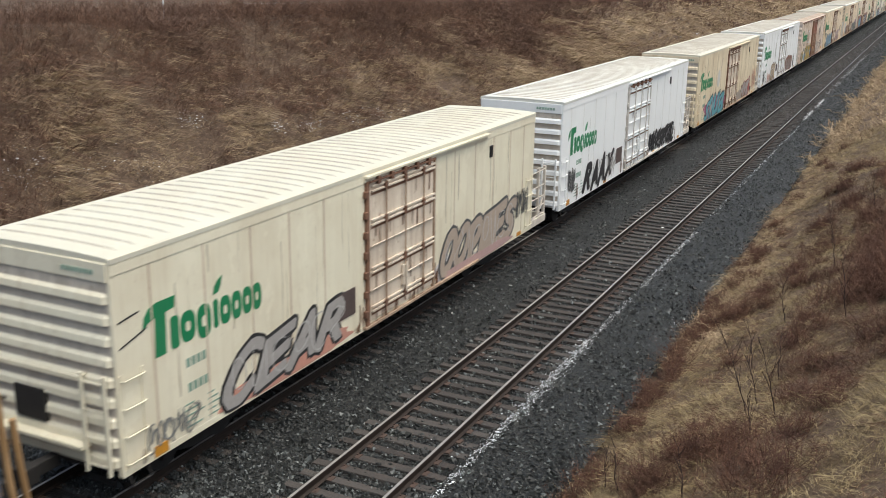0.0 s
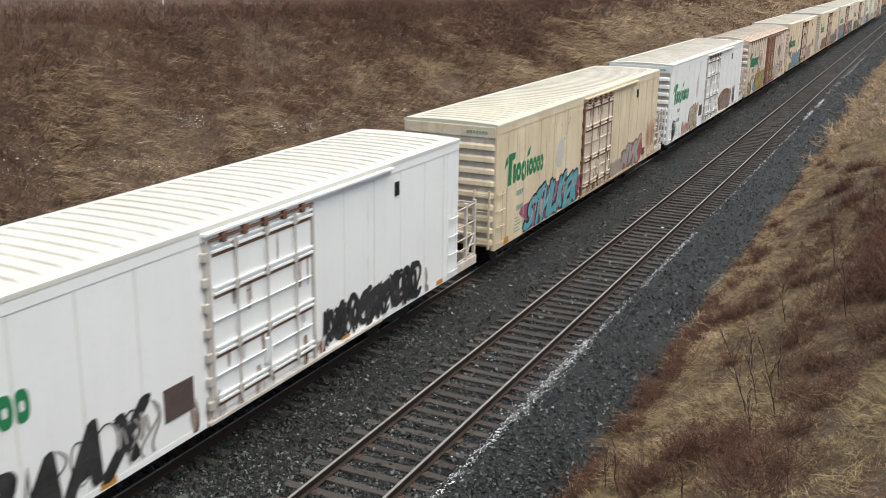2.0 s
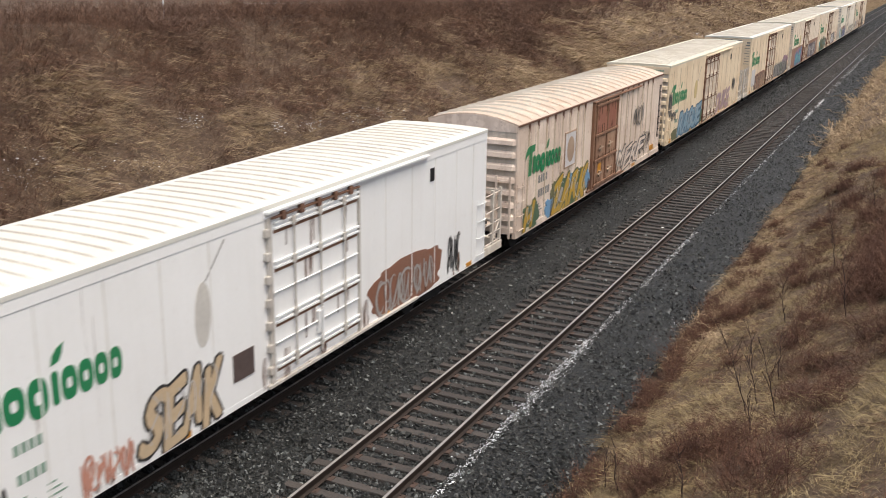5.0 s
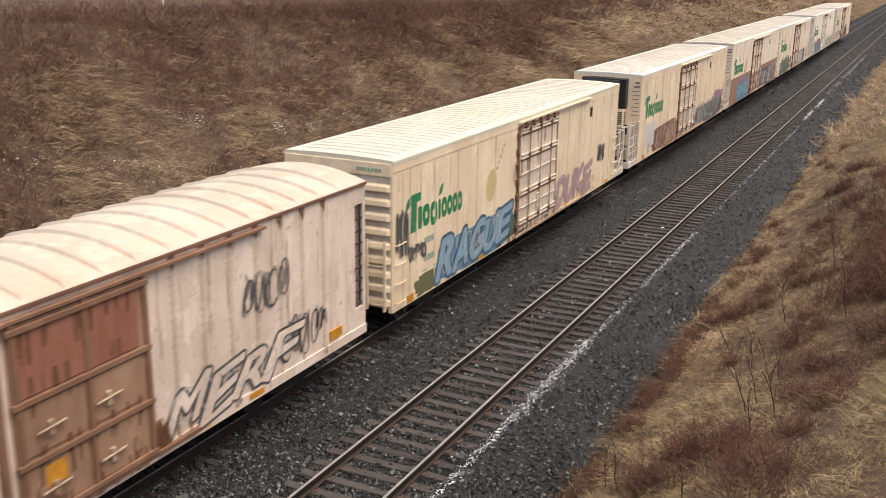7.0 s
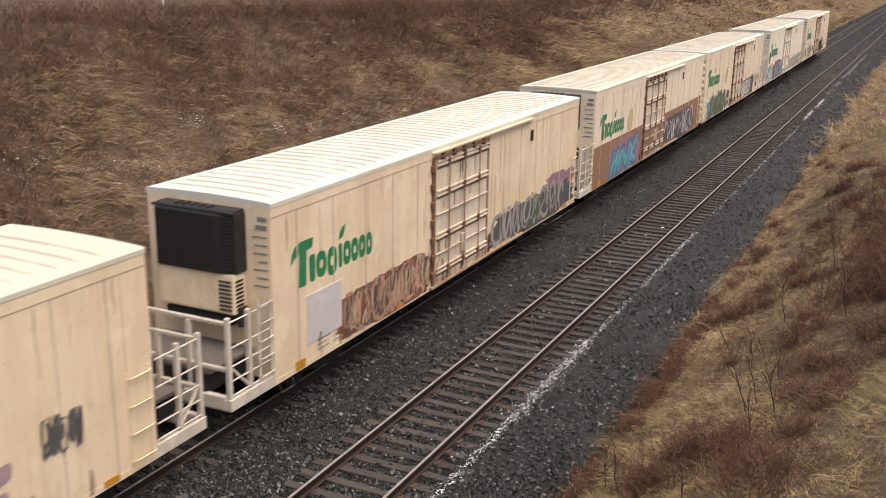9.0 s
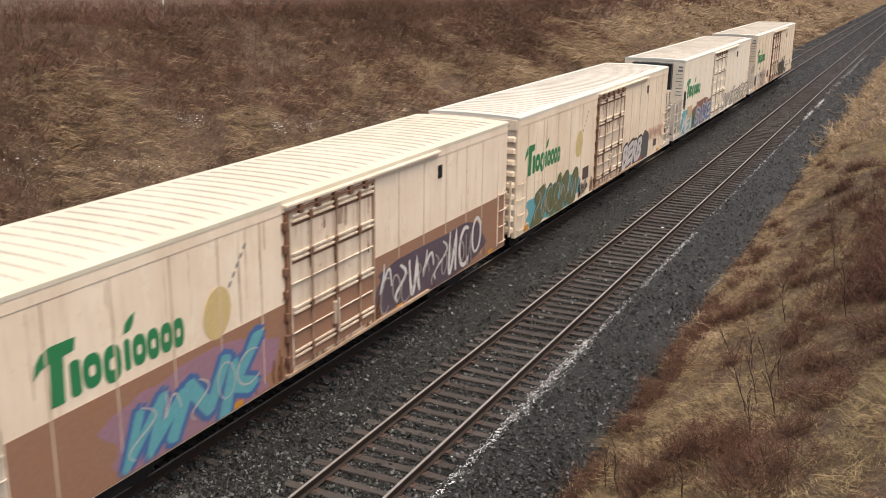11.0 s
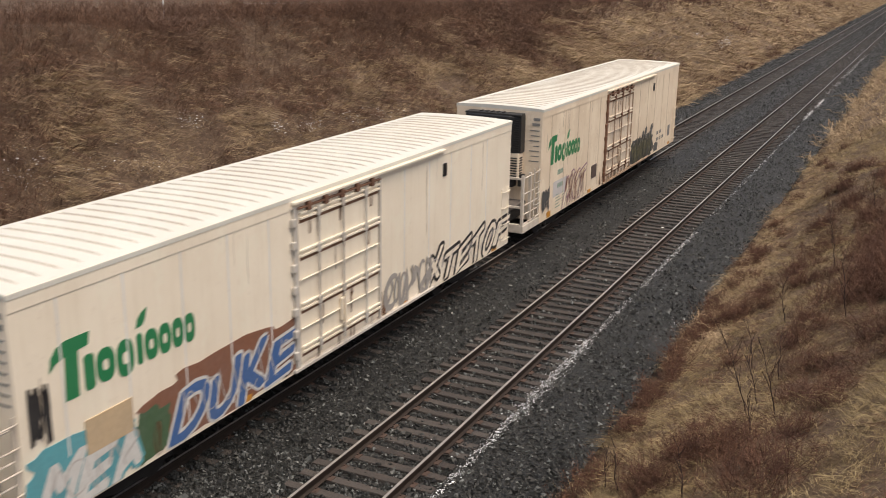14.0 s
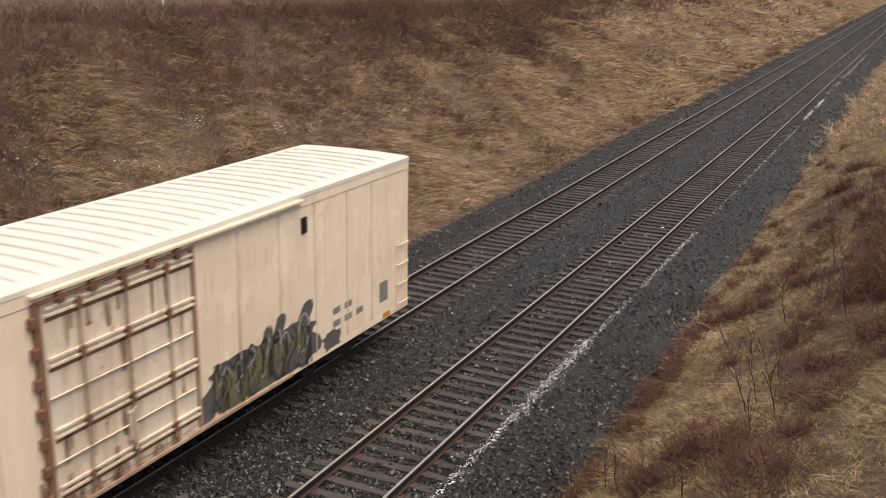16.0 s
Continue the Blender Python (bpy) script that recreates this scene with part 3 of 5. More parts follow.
def platform(car, u0, u1, body_mat, out):
    """End platform with sill, deck, posts, rails and steps. u0 < u1; out tells which way the car ends."""
    bm = bmesh.new()
    for s in (-1, 1):
        a, b = sorted((s * 1.40, s * HALF))
        box(bm, u0, u1, a, b, 0.82, 1.06, 0.01)
    a, b = (u0, u0 + 0.12) if out < 0 else (u1 - 0.12, u1)
    box(bm, a, b, -1.4, 1.4, 0.82, 1.10, 0.01)
    part("end_sill", bm, body_mat, car)
    bm = bmesh.new()
    box(bm, u0 + 0.02, u1, -1.05, 1.4, 1.50, 1.58, 0.01)
    part("deck", bm, MAT_DECK, car, "worn steel deck")
    bm = bmesh.new()
    box(bm, u0 + 0.05, u1, -0.9, 0.9, 1.06, 1.50)
    part("equipment_box", bm, MAT_DARK, car, "black box under the deck")
    outer = u0 + 0.06 if out < 0 else u1 - 0.06
    inner = u1 - 0.12 if out < 0 else u0 + 0.12
    for x, y in ((outer, -1.48), (outer, 1.48), ((outer + inner) / 2, -1.48), (outer, -0.55), (outer, 0.5)):
        bm = bmesh.new()
        box(bm, x - 0.045, x + 0.045, y - 0.045, y + 0.045, 1.0, 2.72 if abs(y) > 1 else 2.55, 0.008)
        part("post", bm, body_mat, car)
    bm = bmesh.new()
    for z in (1.66, 2.6):
        box(bm, outer - 0.03, outer + 0.03, -1.46, 1.46, z - 0.035, z + 0.035, 0.006)
    part("handrail", bm, body_mat, car)
    for z in (2.1, 2.62, 1.12, 1.42, 1.72):
        bm = bmesh.new()
        rod(bm, (outer, -1.5, z), (inner, -1.5, z), 0.018)
        part("side_step" if z < 2 else "grab_rail", bm, body_mat, car)
    bm = bmesh.new()
    rod(bm, (outer, -1.48, 1.75), ((outer + inner) / 2, -1.48, 1.1), 0.03)
    part("brace", bm, body_mat, car)


def cooler(car, body_mat):
    """Refrigeration unit hung on the end wall."""
    bm = bmesh.new()
    pts = [(-0.95, 0.0), (-0.95, -0.36), (-0.55, -0.47), (0.95, -0.47), (1.05, -0.36), (1.05, 0.0)]
    lo = [bm.verts.new((d, y, 3.22)) for y, d in pts]
    hi = [bm.verts.new((d, y, 4.40)) for y, d in pts]
    up = [bm.verts.new((d * 0.86, y * 0.97, 4.50)) for y, d in pts]
    for a, b in ((lo, hi), (hi, up)):
        for i in range(len(pts) - 1):
            bm.faces.new((a[i], a[i + 1], b[i + 1], b[i]))
    bm.faces.new(up)
    bm.faces.new(lo[::-1])
    unit = part("cooling_unit", bm, MAT_BLACK, car, "black housing of a refrigeration unit")
    bm = bmesh.new()
    for k in range(14):
        z = 3.32 + k * 0.075
        box(bm, -0.43, -0.39, -0.90, -0.60, z, z + 0.02)
    for k in range(5):
        box(bm, -0.30, -0.10, -0.3 + k * 0.2, -0.22 + k * 0.2, 4.47, 4.53, 0.01)
    box(bm, -0.44, -0.36, -0.98, 1.05, 4.44, 4.49, 0.01)
    part("grille", bm, MAT_DARK, unit, "black grille slats")
    bm = bmesh.new()
    box(bm, -0.42, 0.0, -0.92, 1.0, 2.36, 3.22, 0.05)
    lower = part("unit_cover", bm, body_mat, unit, "pale lower cover")
    bm = bmesh.new()
    for k in range(8):
        z = 2.44 + k * 0.085
        box(bm, -0.435, -0.415, -0.86, -0.56, z, z + 0.04)
        box(bm, -0.36, -0.12, -0.935, -0.915, z, z + 0.04)
    part("louvre", bm, MAT_DARK, unit, "dark louvre slots")
    bm = bmesh.new()
    box(bm, -0.34, 0.0, -0.7, 0.9, 2.05, 2.30, 0.03)
    rod(bm, (-0.2, -0.95, 2.1), (-0.2, -0.95, 2.5), 0.12, 10)
    part("compressor_bay", bm, MAT_DARK, unit, "dark machinery below the cover")
    bm = bmesh.new()
    for k, w in enumerate((0.22, 0.26, 0.34, 0.3, 0.34, 0.2, 0.34, 0.28, 0.34)):
        z = 4.28 - k * 0.17
        box(bm, -0.012, 0.0, -1.46, -1.46 + w, z, z + (0.09 if k < 2 else 0.03))
    part("stencil_bars", bm, MAT_STENCIL, car)


def build_reefer(label, paint, bars, roof_mat, kind):
    """Insulated car with flush sides. kind 'plain': ribbed front end, platform behind; 'cooled': platform and cooling unit in front."""
    L = 18.85
    car = new("refrigerator_car")
    tagged(car, label, "railway car", "cars of the train")
    bm = bmesh.new()
    box(bm, 0, L, -HALF, HALF, 0.92, TOP - 0.06, 0.02)
    body = part("body", bm, paint, car)
    bm = bmesh.new()
    box(bm, 0.02, L - 0.02, SIDE - 0.012, SIDE + 0.01, 4.37, TOP - 0.01, 0.004)
    box(bm, 0.02, L - 0.02, -SIDE - 0.01, -SIDE + 0.012, 4.37, TOP - 0.01, 0.004)
    part("fascia", bm, paint, car, "painted band under the roof edge")
    d0, d1 = (8.02, 11.50) if kind == "plain" else (7.10, 10.62)
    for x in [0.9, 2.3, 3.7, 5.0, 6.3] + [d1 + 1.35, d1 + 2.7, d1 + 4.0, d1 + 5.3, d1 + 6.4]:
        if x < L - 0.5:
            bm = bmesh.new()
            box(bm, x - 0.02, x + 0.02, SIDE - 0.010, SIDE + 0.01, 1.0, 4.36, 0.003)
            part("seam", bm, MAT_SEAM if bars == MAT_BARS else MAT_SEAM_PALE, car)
    bm = bmesh.new()
    box(bm, 0, L, SIDE - 0.004, SIDE + 0.12, 0.82, 0.95, 0.01)
    box(bm, 0, L, -SIDE - 0.12, -SIDE + 0.004, 0.82, 0.95, 0.01)
    part("side_sill", bm, paint, car)
    bm = bmesh.new()
    roof_into(bm, L, 0.04)
    part("roof", bm, [roof_mat, ROOF_RIB_SHADE], car, "pale ribbed steel roof")
    bm = bmesh.new()
    box(bm, 0.3, L - 0.3, -0.45, 0.45, 0.62, 0.93)
    for x in np.arange(3.6, L - 3.4, 2.3):
        box(bm, x, x + 0.12, -1.4, 1.4, 0.7, 0.93)
    part("underframe", bm, MAT_DARK, car, "black underframe")
    build_door(car, d0, d1, MAT_DOOR if bars == MAT_BARS else paint, bars, d1 + 3.45, paint)
    vent_x = 15.2 if kind == "plain" else d1 + 3.5
    bm = bmesh.new()
    box(bm, vent_x, vent_x + 0.2, SIDE - 0.03, SIDE + 0.02, 3.80, 4.14, 0.008)
    part("vent", bm, MAT_BLACK, car, "small dark vent")
    for x in (0.75, 5.2, d1 + 1.2, L - 1.3):
        bm = bmesh.new()
        box(bm, x, x + 0.36, SIDE - 0.013, SIDE + 0.01, 0.86, 0.98 if x > 1 else 1.06, 0.004)
        part("reflector", bm, MAT_AMBER, car, "amber reflector plate")
    ladder(car, "ladder", (L - 0.62, L - 0.12), SIDE - 0.075, 1.05, 2.55, 4, paint)
    if kind == "plain":
        ladder(car, "ladder", (0.08, 0.58), SIDE - 0.075, 1.05, 2.55, 4, paint)
        bm = bmesh.new()
        corrugated_end(bm, 0.0, -1, 1.0, 4.26, 9)
        part("end_wall", bm, [paint, MAT_END_GRIME_SHADE], car, "end wall with pressed horizontal ribs, grime and painted shade in the hollows")
        bm = bmesh.new()
        box(bm, -0.03, 0.02, -1.5, 1.5, 4.27, TOP - 0.08, 0.01)
        part("end_fascia", bm, paint, car)
        ladder(car, "end_ladder", (-1.42, -0.92), -0.17, 1.05, 2.55, 4, paint, "y")
        bm = bmesh.new()
        box(bm, -0.26, -0.02, -0.9, 1.2, 1.30, 1.36)
        rod(bm, (-0.2, -0.9, 2.62), (-0.2, 1.3, 2.62), 0.02)
        for y in (-0.9, 1.3):
            rod(bm, (-0.2, y, 2.62), (0.0, y, 2.62), 0.02)
        part("crossover_step", bm, paint, car)
        bm = bmesh.new()
        box(bm, -0.10, -0.005, 0.05, 0.75, 1.55, 2.15, 0.02)
        part("brake_plate", bm, MAT_DARK, car, "dark plate on the end wall")
        bm = bmesh.new()
        for k in range(7):
            box(bm, -0.042, -0.025, -1.25 + k * 0.1, -1.18 + k * 0.1, 4.38, 4.46)
        part("stencil_bars", bm, MAT_PALEGREEN, car)
        platform(car, L - 0.02, L + 1.32, MAT_RAILING, 1)
        build_coupler(car, 0.0, -1)
        build_coupler(car, L + 1.3, 1)
    else:
        platform(car, -1.45, 0.02, MAT_RAILING, -1)
        cooler(car, paint)
        build_coupler(car, -1.45, -1)
        build_coupler(car, L, 1)
        ladder(car, "front_ladder", (-0.45, -0.05), SIDE - 0.03, 1.2, 2.7, 5, MAT_RAILING)
    bm = bmesh.new()
    rod(bm, (0.15, SIDE - 0.05, 0.62), (0.6, SIDE - 0.05, 0.62), 0.02)
    for x in (0.15, 0.6):
        rod(bm, (x, SIDE - 0.05, 0.62), (x, SIDE + 0.03, 0.86), 0.018)
    part("stirrup", bm, MAT_DARK, car)
    build_truck(car, 2.6)
    build_truck(car, L - 2.6)
    return car


def build_boxcar(label, paint, roof_mat):
    """Older boxcar with outside posts, rivets, a crowned roof with ribs darkened on one slope and a rusty door."""
    L = 17.9
    car = new("boxcar")
    tagged(car, label, "railway car", "cars of the train")
    top = 4.40
    bm = bmesh.new()
    box(bm, 0, L - 0.45, -HALF, HALF, 0.95, top, 0.01)
    part("body", bm, paint, car)
    bm = bmesh.new()
    roof_into(bm, L, 0.26, top + 0.05, 0.78, 0.06, 1.42, 0.11)
    part("roof", bm, [roof_mat, ROOF_RIB_SHADE], car, "dirty pinkish crowned roof with cross ribs")
    bm = bmesh.new()
    box(bm, 0, L, SIDE - 0.05, SIDE + 0.02, top - 0.03, top + 0.03, 0.01)
    part("eave", bm, MAT_BRACKET, car, "dark rusty eave strip")
    d0, d1 = 7.45, 10.55
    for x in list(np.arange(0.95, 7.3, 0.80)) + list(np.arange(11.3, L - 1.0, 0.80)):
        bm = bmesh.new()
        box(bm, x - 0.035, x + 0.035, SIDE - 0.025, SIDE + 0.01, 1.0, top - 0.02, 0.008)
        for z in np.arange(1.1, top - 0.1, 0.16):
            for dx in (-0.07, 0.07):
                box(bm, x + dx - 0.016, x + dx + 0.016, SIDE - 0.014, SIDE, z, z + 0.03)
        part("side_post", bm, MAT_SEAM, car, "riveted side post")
    bm = bmesh.new()
    box(bm, 0, L, SIDE - 0.03, SIDE + 0.1, 0.80, 1.02, 0.01)
    part("side_sill", bm, paint, car, "patched side sill")
    bm = bmesh.new()
    corrugated_end(bm, 0.0, -1, 1.0, 4.2, 8, depth=0.11)
    part("end_wall", bm, [paint, MAT_END_GRIME_SHADE], car, "grimy ribbed end wall with painted shade under its ribs")
    bm = bmesh.new()
    prism_pts = [(-1.5, 4.2), (1.5, 4.2), (1.5, top), (0.8, top + 0.22), (0, top + 0.29), (-0.8, top + 0.22), (-1.5, top)]
    a = [bm.verts.new((-0.02, y, z)) for y, z in prism_pts]
    b = [bm.verts.new((0.02, y, z)) for y, z in prism_pts]
    bm.faces.new(a)
    for i in range(len(a)):
        bm.faces.new((a[i], a[(i + 1) % len(a)], b[(i + 1) % len(a)], b[i]))
    part("gable", bm, paint, car)
    bm = bmesh.new()
    box(bm, d0 + 0.3, d1, SIDE - 0.06, SIDE + 0.02, 1.0, 4.2, 0.01)
    door = part("door", bm, MAT_RUST_PATCHED, car, "rust-brown patched plug door")
    for z0, z1 in ((3.05, 4.1), (2.1, 2.9), (1.1, 1.95)):
        for k in range(1 if z0 > 3 else 2):
            bm = bmesh.new()
            w = (d1 - d0 - 0.5) / (1 if z0 > 3 else 2)
            box(bm, d0 + 0.4 + k * w, d0 + 0.4 + (k + 1) * w - 0.1, SIDE - 0.085, SIDE - 0.05, z0, z1, 0.02)
            part("door_panel", bm, MAT_RUST_RED if z0 > 3 else MAT_RUST_PATCHED, door, "rust-red pressed panel")
    for z in (1.05, 2.0, 2.98, 4.12):
        bm = bmesh.new()
        box(bm, d0 + 0.25, d1 + 0.05, SIDE - 0.13, SIDE - 0.05, z - 0.05, z + 0.05, 0.015)
        part("cross_rail", bm, MAT_RUST, door)
    for x in (d0 + 0.05, d0 + 0.38, (d0 + d1) / 2 + 0.2, d1 - 0.02):
        bm = bmesh.new()
        box(bm, x - 0.05, x + 0.05, SIDE - 0.11, SIDE + 0.01, 0.95, 4.3, 0.012)
        part("lock_rod", bm, MAT_RUST, door)
    for x in (d0 + 0.9, d0 + 2.1):
        for z in (1.45, 2.45):
            bm = bmesh.new()
            rod(bm, (x - 0.28, SIDE - 0.14, z), (x + 0.28, SIDE - 0.14, z + 0.03), 0.025)
            box(bm, x - 0.05, x + 0.05, SIDE - 0.15, SIDE - 0.08, z - 0.12, z + 0.12, 0.01)
            part("lock_handle", bm, MAT_BARS, door, "worn lock handle")
    bm = bmesh.new()
    box(bm, d0 + 0.75, d0 + 1.15, SIDE - 0.092, SIDE - 0.08, 1.5, 1.85)
    part("placard", bm, MAT_AMBER, door, "faded yellow placard")
    for x in list(np.arange(0.95, 7.3, 0.80)) + list(np.arange(11.3, L - 1.0, 0.80)):
        bm = bmesh.new()
        prism(bm, [(x - 0.10, top - 0.03), (x + 0.09, top - 0.03), (x + 0.07, top - 0.16), (x + 0.02, top - 0.34), (x - 0.03, top - 0.2)], SIDE - 0.029, SIDE)
        part("rust_shade_mark", bm, MAT_BRACKET, car, "dark rust stain under the eave")
    bm = bmesh.new()
    box(bm, d0, d1 + 3.4, SIDE - 0.12, SIDE, 4.24, 4.30, 0.01)
    part("door_track", bm, MAT_RUST, car, "rusty door track")
    bm = bmesh.new()
    box(bm, d0 - 0.4, d1 + 1.2, SIDE - 0.10, SIDE, 0.92, 0.99, 0.01)
    part("lower_track", bm, MAT_RUST, car)
    for y in (SIDE, 1.35):
        bm = bmesh.new()
        box(bm, L - 0.12, L, y, y + 0.2, 0.95, top, 0.01)
        part("end_post", bm, paint, car)
    bm = bmesh.new()
    box(bm, L - 0.5, L, SIDE, SIDE + 0.05, 0.95, 1.5, 0.01)
    part("corner_plate", bm, paint, car)
    bm = bmesh.new()
    box(bm, L - 0.5, L, SIDE, SIDE + 0.05, 3.95, top, 0.01)
    part("corner_plate", bm, paint, car)
    ladder(car, "end_ladder", (L - 0.42, L - 0.14), SIDE, 1.6, 3.9, 9, MAT_DARK)
    ladder(car, "ladder", (0.08, 0.55), SIDE - 0.08, 1.05, 2.45, 4, paint)
    ladder(car, "front_ladder", (-1.42, -0.95), -0.2, 1.0, 2.7, 5, paint, "y")
    bm = bmesh.new()
    box(bm, -0.2, -0.02, -0.35, 0.55, 2.0, 2.5, 0.02)
    box(bm, -0.45, -0.02, -0.8, 0.9, 1.22, 1.30, 0.01)
    part("brake_step", bm, paint, car)
    bm = bmesh.new()
    box(bm, 0.3, L - 0.3, -0.45, 0.45, 0.62, 0.96)
    part("underframe", bm, MAT_DARK, car)
    for x in (0.9, 3.2, 5.8, 11.6, 13.3, 16.3):
        bm = bmesh.new()
        box(bm, x, x + 0.5, SIDE - 0.035, SIDE, 0.86 if x < 16 else 1.1, 0.98 if x < 16 else 1.32, 0.004)
        part("reflector", bm, MAT_AMBER if x > 11 else MAT_SNOWPAINT, car, "patch of pale or amber paint")
    build_coupler(car, 0.0, -1)
    build_coupler(car, L, 1)
    build_truck(car, 2.6)
    build_truck(car, L - 2.6)
    return car


MAT_RUST_PATCHED = painted("patched_rusty_door_paint", (0.33, 0.20, 0.125), (0.12, 0.05, 0.03), 0.8, 0.7, 0.8, 0.6)
MAT_RUST_RED = painted("rust_red_panel", (0.22, 0.07, 0.042), (0.42, 0.27, 0.18), 0.35, 0.4, 0.8, 0.3)
MAT_SNOWPAINT = plain("fresh_pale_patch_paint", (0.62, 0.58, 0.48), 0.6)
MAT_BARS = painted("rust_stained_bars", (0.42, 0.31, 0.22), (0.10, 0.045, 0.025), 0.9, 0.8, 0.7, 0.8)
MAT_END_GRIME_SHADE = painted("grime_and_shade_in_end_hollows", (0.55, 0.49, 0.41), (0.16, 0.12, 0.09), 0.6, 0.3, 0.8, 0.5)
# Roof colour with the shade of the rib slopes put into it.
ROOF_RIB_SHADE = painted("shaded_roof_rib", (0.50, 0.47, 0.41), (0.25, 0.18, 0.12), 0.5, 0.2, 0.7, 0.2)
MAT_BRACKET = painted("dark_rust_bracket", (0.17, 0.085, 0.052), (0.06, 0.03, 0.02), 0.7, 0.5, 0.85)
MAT_DOOR = painted("stained_door_paint", (0.70, 0.62, 0.51), (0.24, 0.12, 0.06), 0.4, 0.7, 0.6, 0.75)
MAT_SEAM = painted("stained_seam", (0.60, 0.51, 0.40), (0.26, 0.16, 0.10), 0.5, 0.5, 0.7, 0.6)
MAT_SEAM_PALE = painted("pale_seam", (0.73, 0.73, 0.71), (0.45, 0.42, 0.36), 0.3, 0.2, 0.7, 0.4)
# White bars toned down so the colour carries their shadow, with light rust.
MAT_BARS_WHITE = painted("white_bars_shaded_lightly_rusted", (0.54, 0.52, 0.48), (0.2, 0.13, 0.09), 0.4, 0.5, 0.7, 0.5)
ROOF_WHITE = painted("white_roof_paint", (0.60, 0.60, 0.55), (0.5, 0.46, 0.38), 0.25, 0.1, 0.6, 0.05)
ROOF_CREAM = painted("cream_roof_paint", (0.58, 0.56, 0.46), (0.5, 0.42, 0.32), 0.3, 0.12, 0.6, 0.05)
ROOF_PINK = painted("pinkish_dirty_roof", (0.56, 0.465, 0.38), (0.36, 0.22, 0.13), 0.55, 0.35, 0.7, 0.1)


def wash(name, base, most):
    """Thin see-through staining, denser in streaks."""
    m, nt, b = nodes_of(name, 0.75)
    b.inputs["Base Color"].default_value = (*base, 1)
    f = noise_fac(nt, coords(nt, (7, 7, 0.9)), 1.4, 5, 0.65, 0.36, 0.66)
    mu = nt.nodes.new("ShaderNodeMath")
    mu.operation = 'MULTIPLY'
    mu.inputs[1].default_value = most
    nt.links.new(f, mu.inputs[0])
    nt.links.new(mu.outputs[0], b.inputs["Alpha"])
    return m


def sp(name, r, g, b):
    return spray(name, (r, g, b))


BLACKP, GREYP, SILVER = sp("black_spray", 0.015, 0.014, 0.015), sp("dark_grey_spray", 0.085, 0.085, 0.085), sp("silver_spray", 0.36, 0.34, 0.32)
BLUEP, TEALP, PINKP, REDP = sp("blue_spray", 0.05, 0.13, 0.33), sp("turquoise_spray", 0.10, 0.36, 0.42), sp("magenta_spray", 0.33, 0.07, 0.16), sp("dull_red_spray", 0.33, 0.075, 0.06)
OLIVEP, BROWNP, YELLOWP, WHITEP = sp("olive_spray", 0.13, 0.13, 0.055), sp("brown_spray", 0.23, 0.10, 0.06), sp("ochre_spray", 0.48, 0.30, 0.03), sp("white_spray", 0.66, 0.66, 0.64)
SKYP, PURPLEP, CORALP, GREENP = sp("sky_blue_spray", 0.14, 0.30, 0.48), sp("mauve_spray", 0.30, 0.17, 0.23), sp("coral_spray", 0.55, 0.27, 0.20), sp("dark_green_spray", 0.06, 0.12, 0.06)
BUFFP, PALEBLUE = sp("buff_spray", 0.55, 0.42, 0.27), sp("pale_patch_paint", 0.60, 0.58, 0.58)
FADEDMAUVE, YELLOWFADE = sp("faded_mauve_spray", 0.40, 0.27, 0.29), wash("faded_ochre_wash", (0.55, 0.36, 0.10), 0.6)
FAWN, MAUVEPINK = sp("fawn_spray", 0.42, 0.34, 0.27), sp("dusty_pink_spray", 0.45, 0.30, 0.28)
MIDBLUE, DEEPBLUE, PLUM = sp("mid_blue_spray", 0.22, 0.35, 0.44), sp("deep_blue_spray", 0.03, 0.10, 0.17), sp("dark_plum_spray", 0.085, 0.06, 0.085)
SHINE = sp("pale_highlight_spray", 0.5, 0.48, 0.46)
FRUIT = sp("faded_fruit_paint", 0.60, 0.47, 0.22)
FRUITGREY = sp("greyed_fruit_paint", 0.58, 0.56, 0.52)


def tag_word(car, word, u0, u1, z0, z1, fill, edge, seed, fat=0.02, edge_w=0.03, jitter=1.0, slant=0.12, back=None, lift=0.014):
    if back:
        marks("graffiti_ground", [cloud(u0 - 0.35, u1 + 0.35, z0 - 0.25, z1 + 0.25, 0.12, seed)], back, car, "sprayed background patch", 0.010)
    tagged(part("graffiti_shine", scrawl(u0 + 0.1, u1 - 0.1, z0 + 0.1, z1 - 0.05, len(word) + 2, 0.032, lift + 0.009, seed + 900), SHINE if fill != BLACKP else BLACKP, car, "thin sprayed highlights"), kind="stuff")
    w = (u1 - u0) / len(word)
    for i, ch in enumerate(word):
        a, b, up = u0 + i * w, u0 + (i + 1) * w, lift + 0.00025 * (i % 2)
        part("graffiti_outline", lettering(ch, a, b, z0, z1, 0.05 + 1.4 * (fat + edge_w), up, jitter, seed + i, slant), edge, car, "sprayed outline of a graffiti letter")
        part("graffiti_letter", lettering(ch, a, b, z0, z1, 0.022 + 1.2 * fat, up + 0.0048, jitter, seed + i, slant, 6), fill, car, "sprayed graffiti letter")


def tag_scrawl(car, u0, u1, z0, z1, loops, width, mat_, seed, lift=0.018):
    tagged(part("graffiti_scrawl", scrawl(u0, u1, z0, z1, loops, width, lift, seed), mat_, car, "sprayed scrawl"), kind="stuff")
    tagged(part("graffiti_scrawl", scrawl(u0, u1, z0, z1, int(loops * 1.6) + 1, width * 0.7, lift + 0.005, seed + 400), mat_, car, "sprayed scrawl"), kind="stuff")


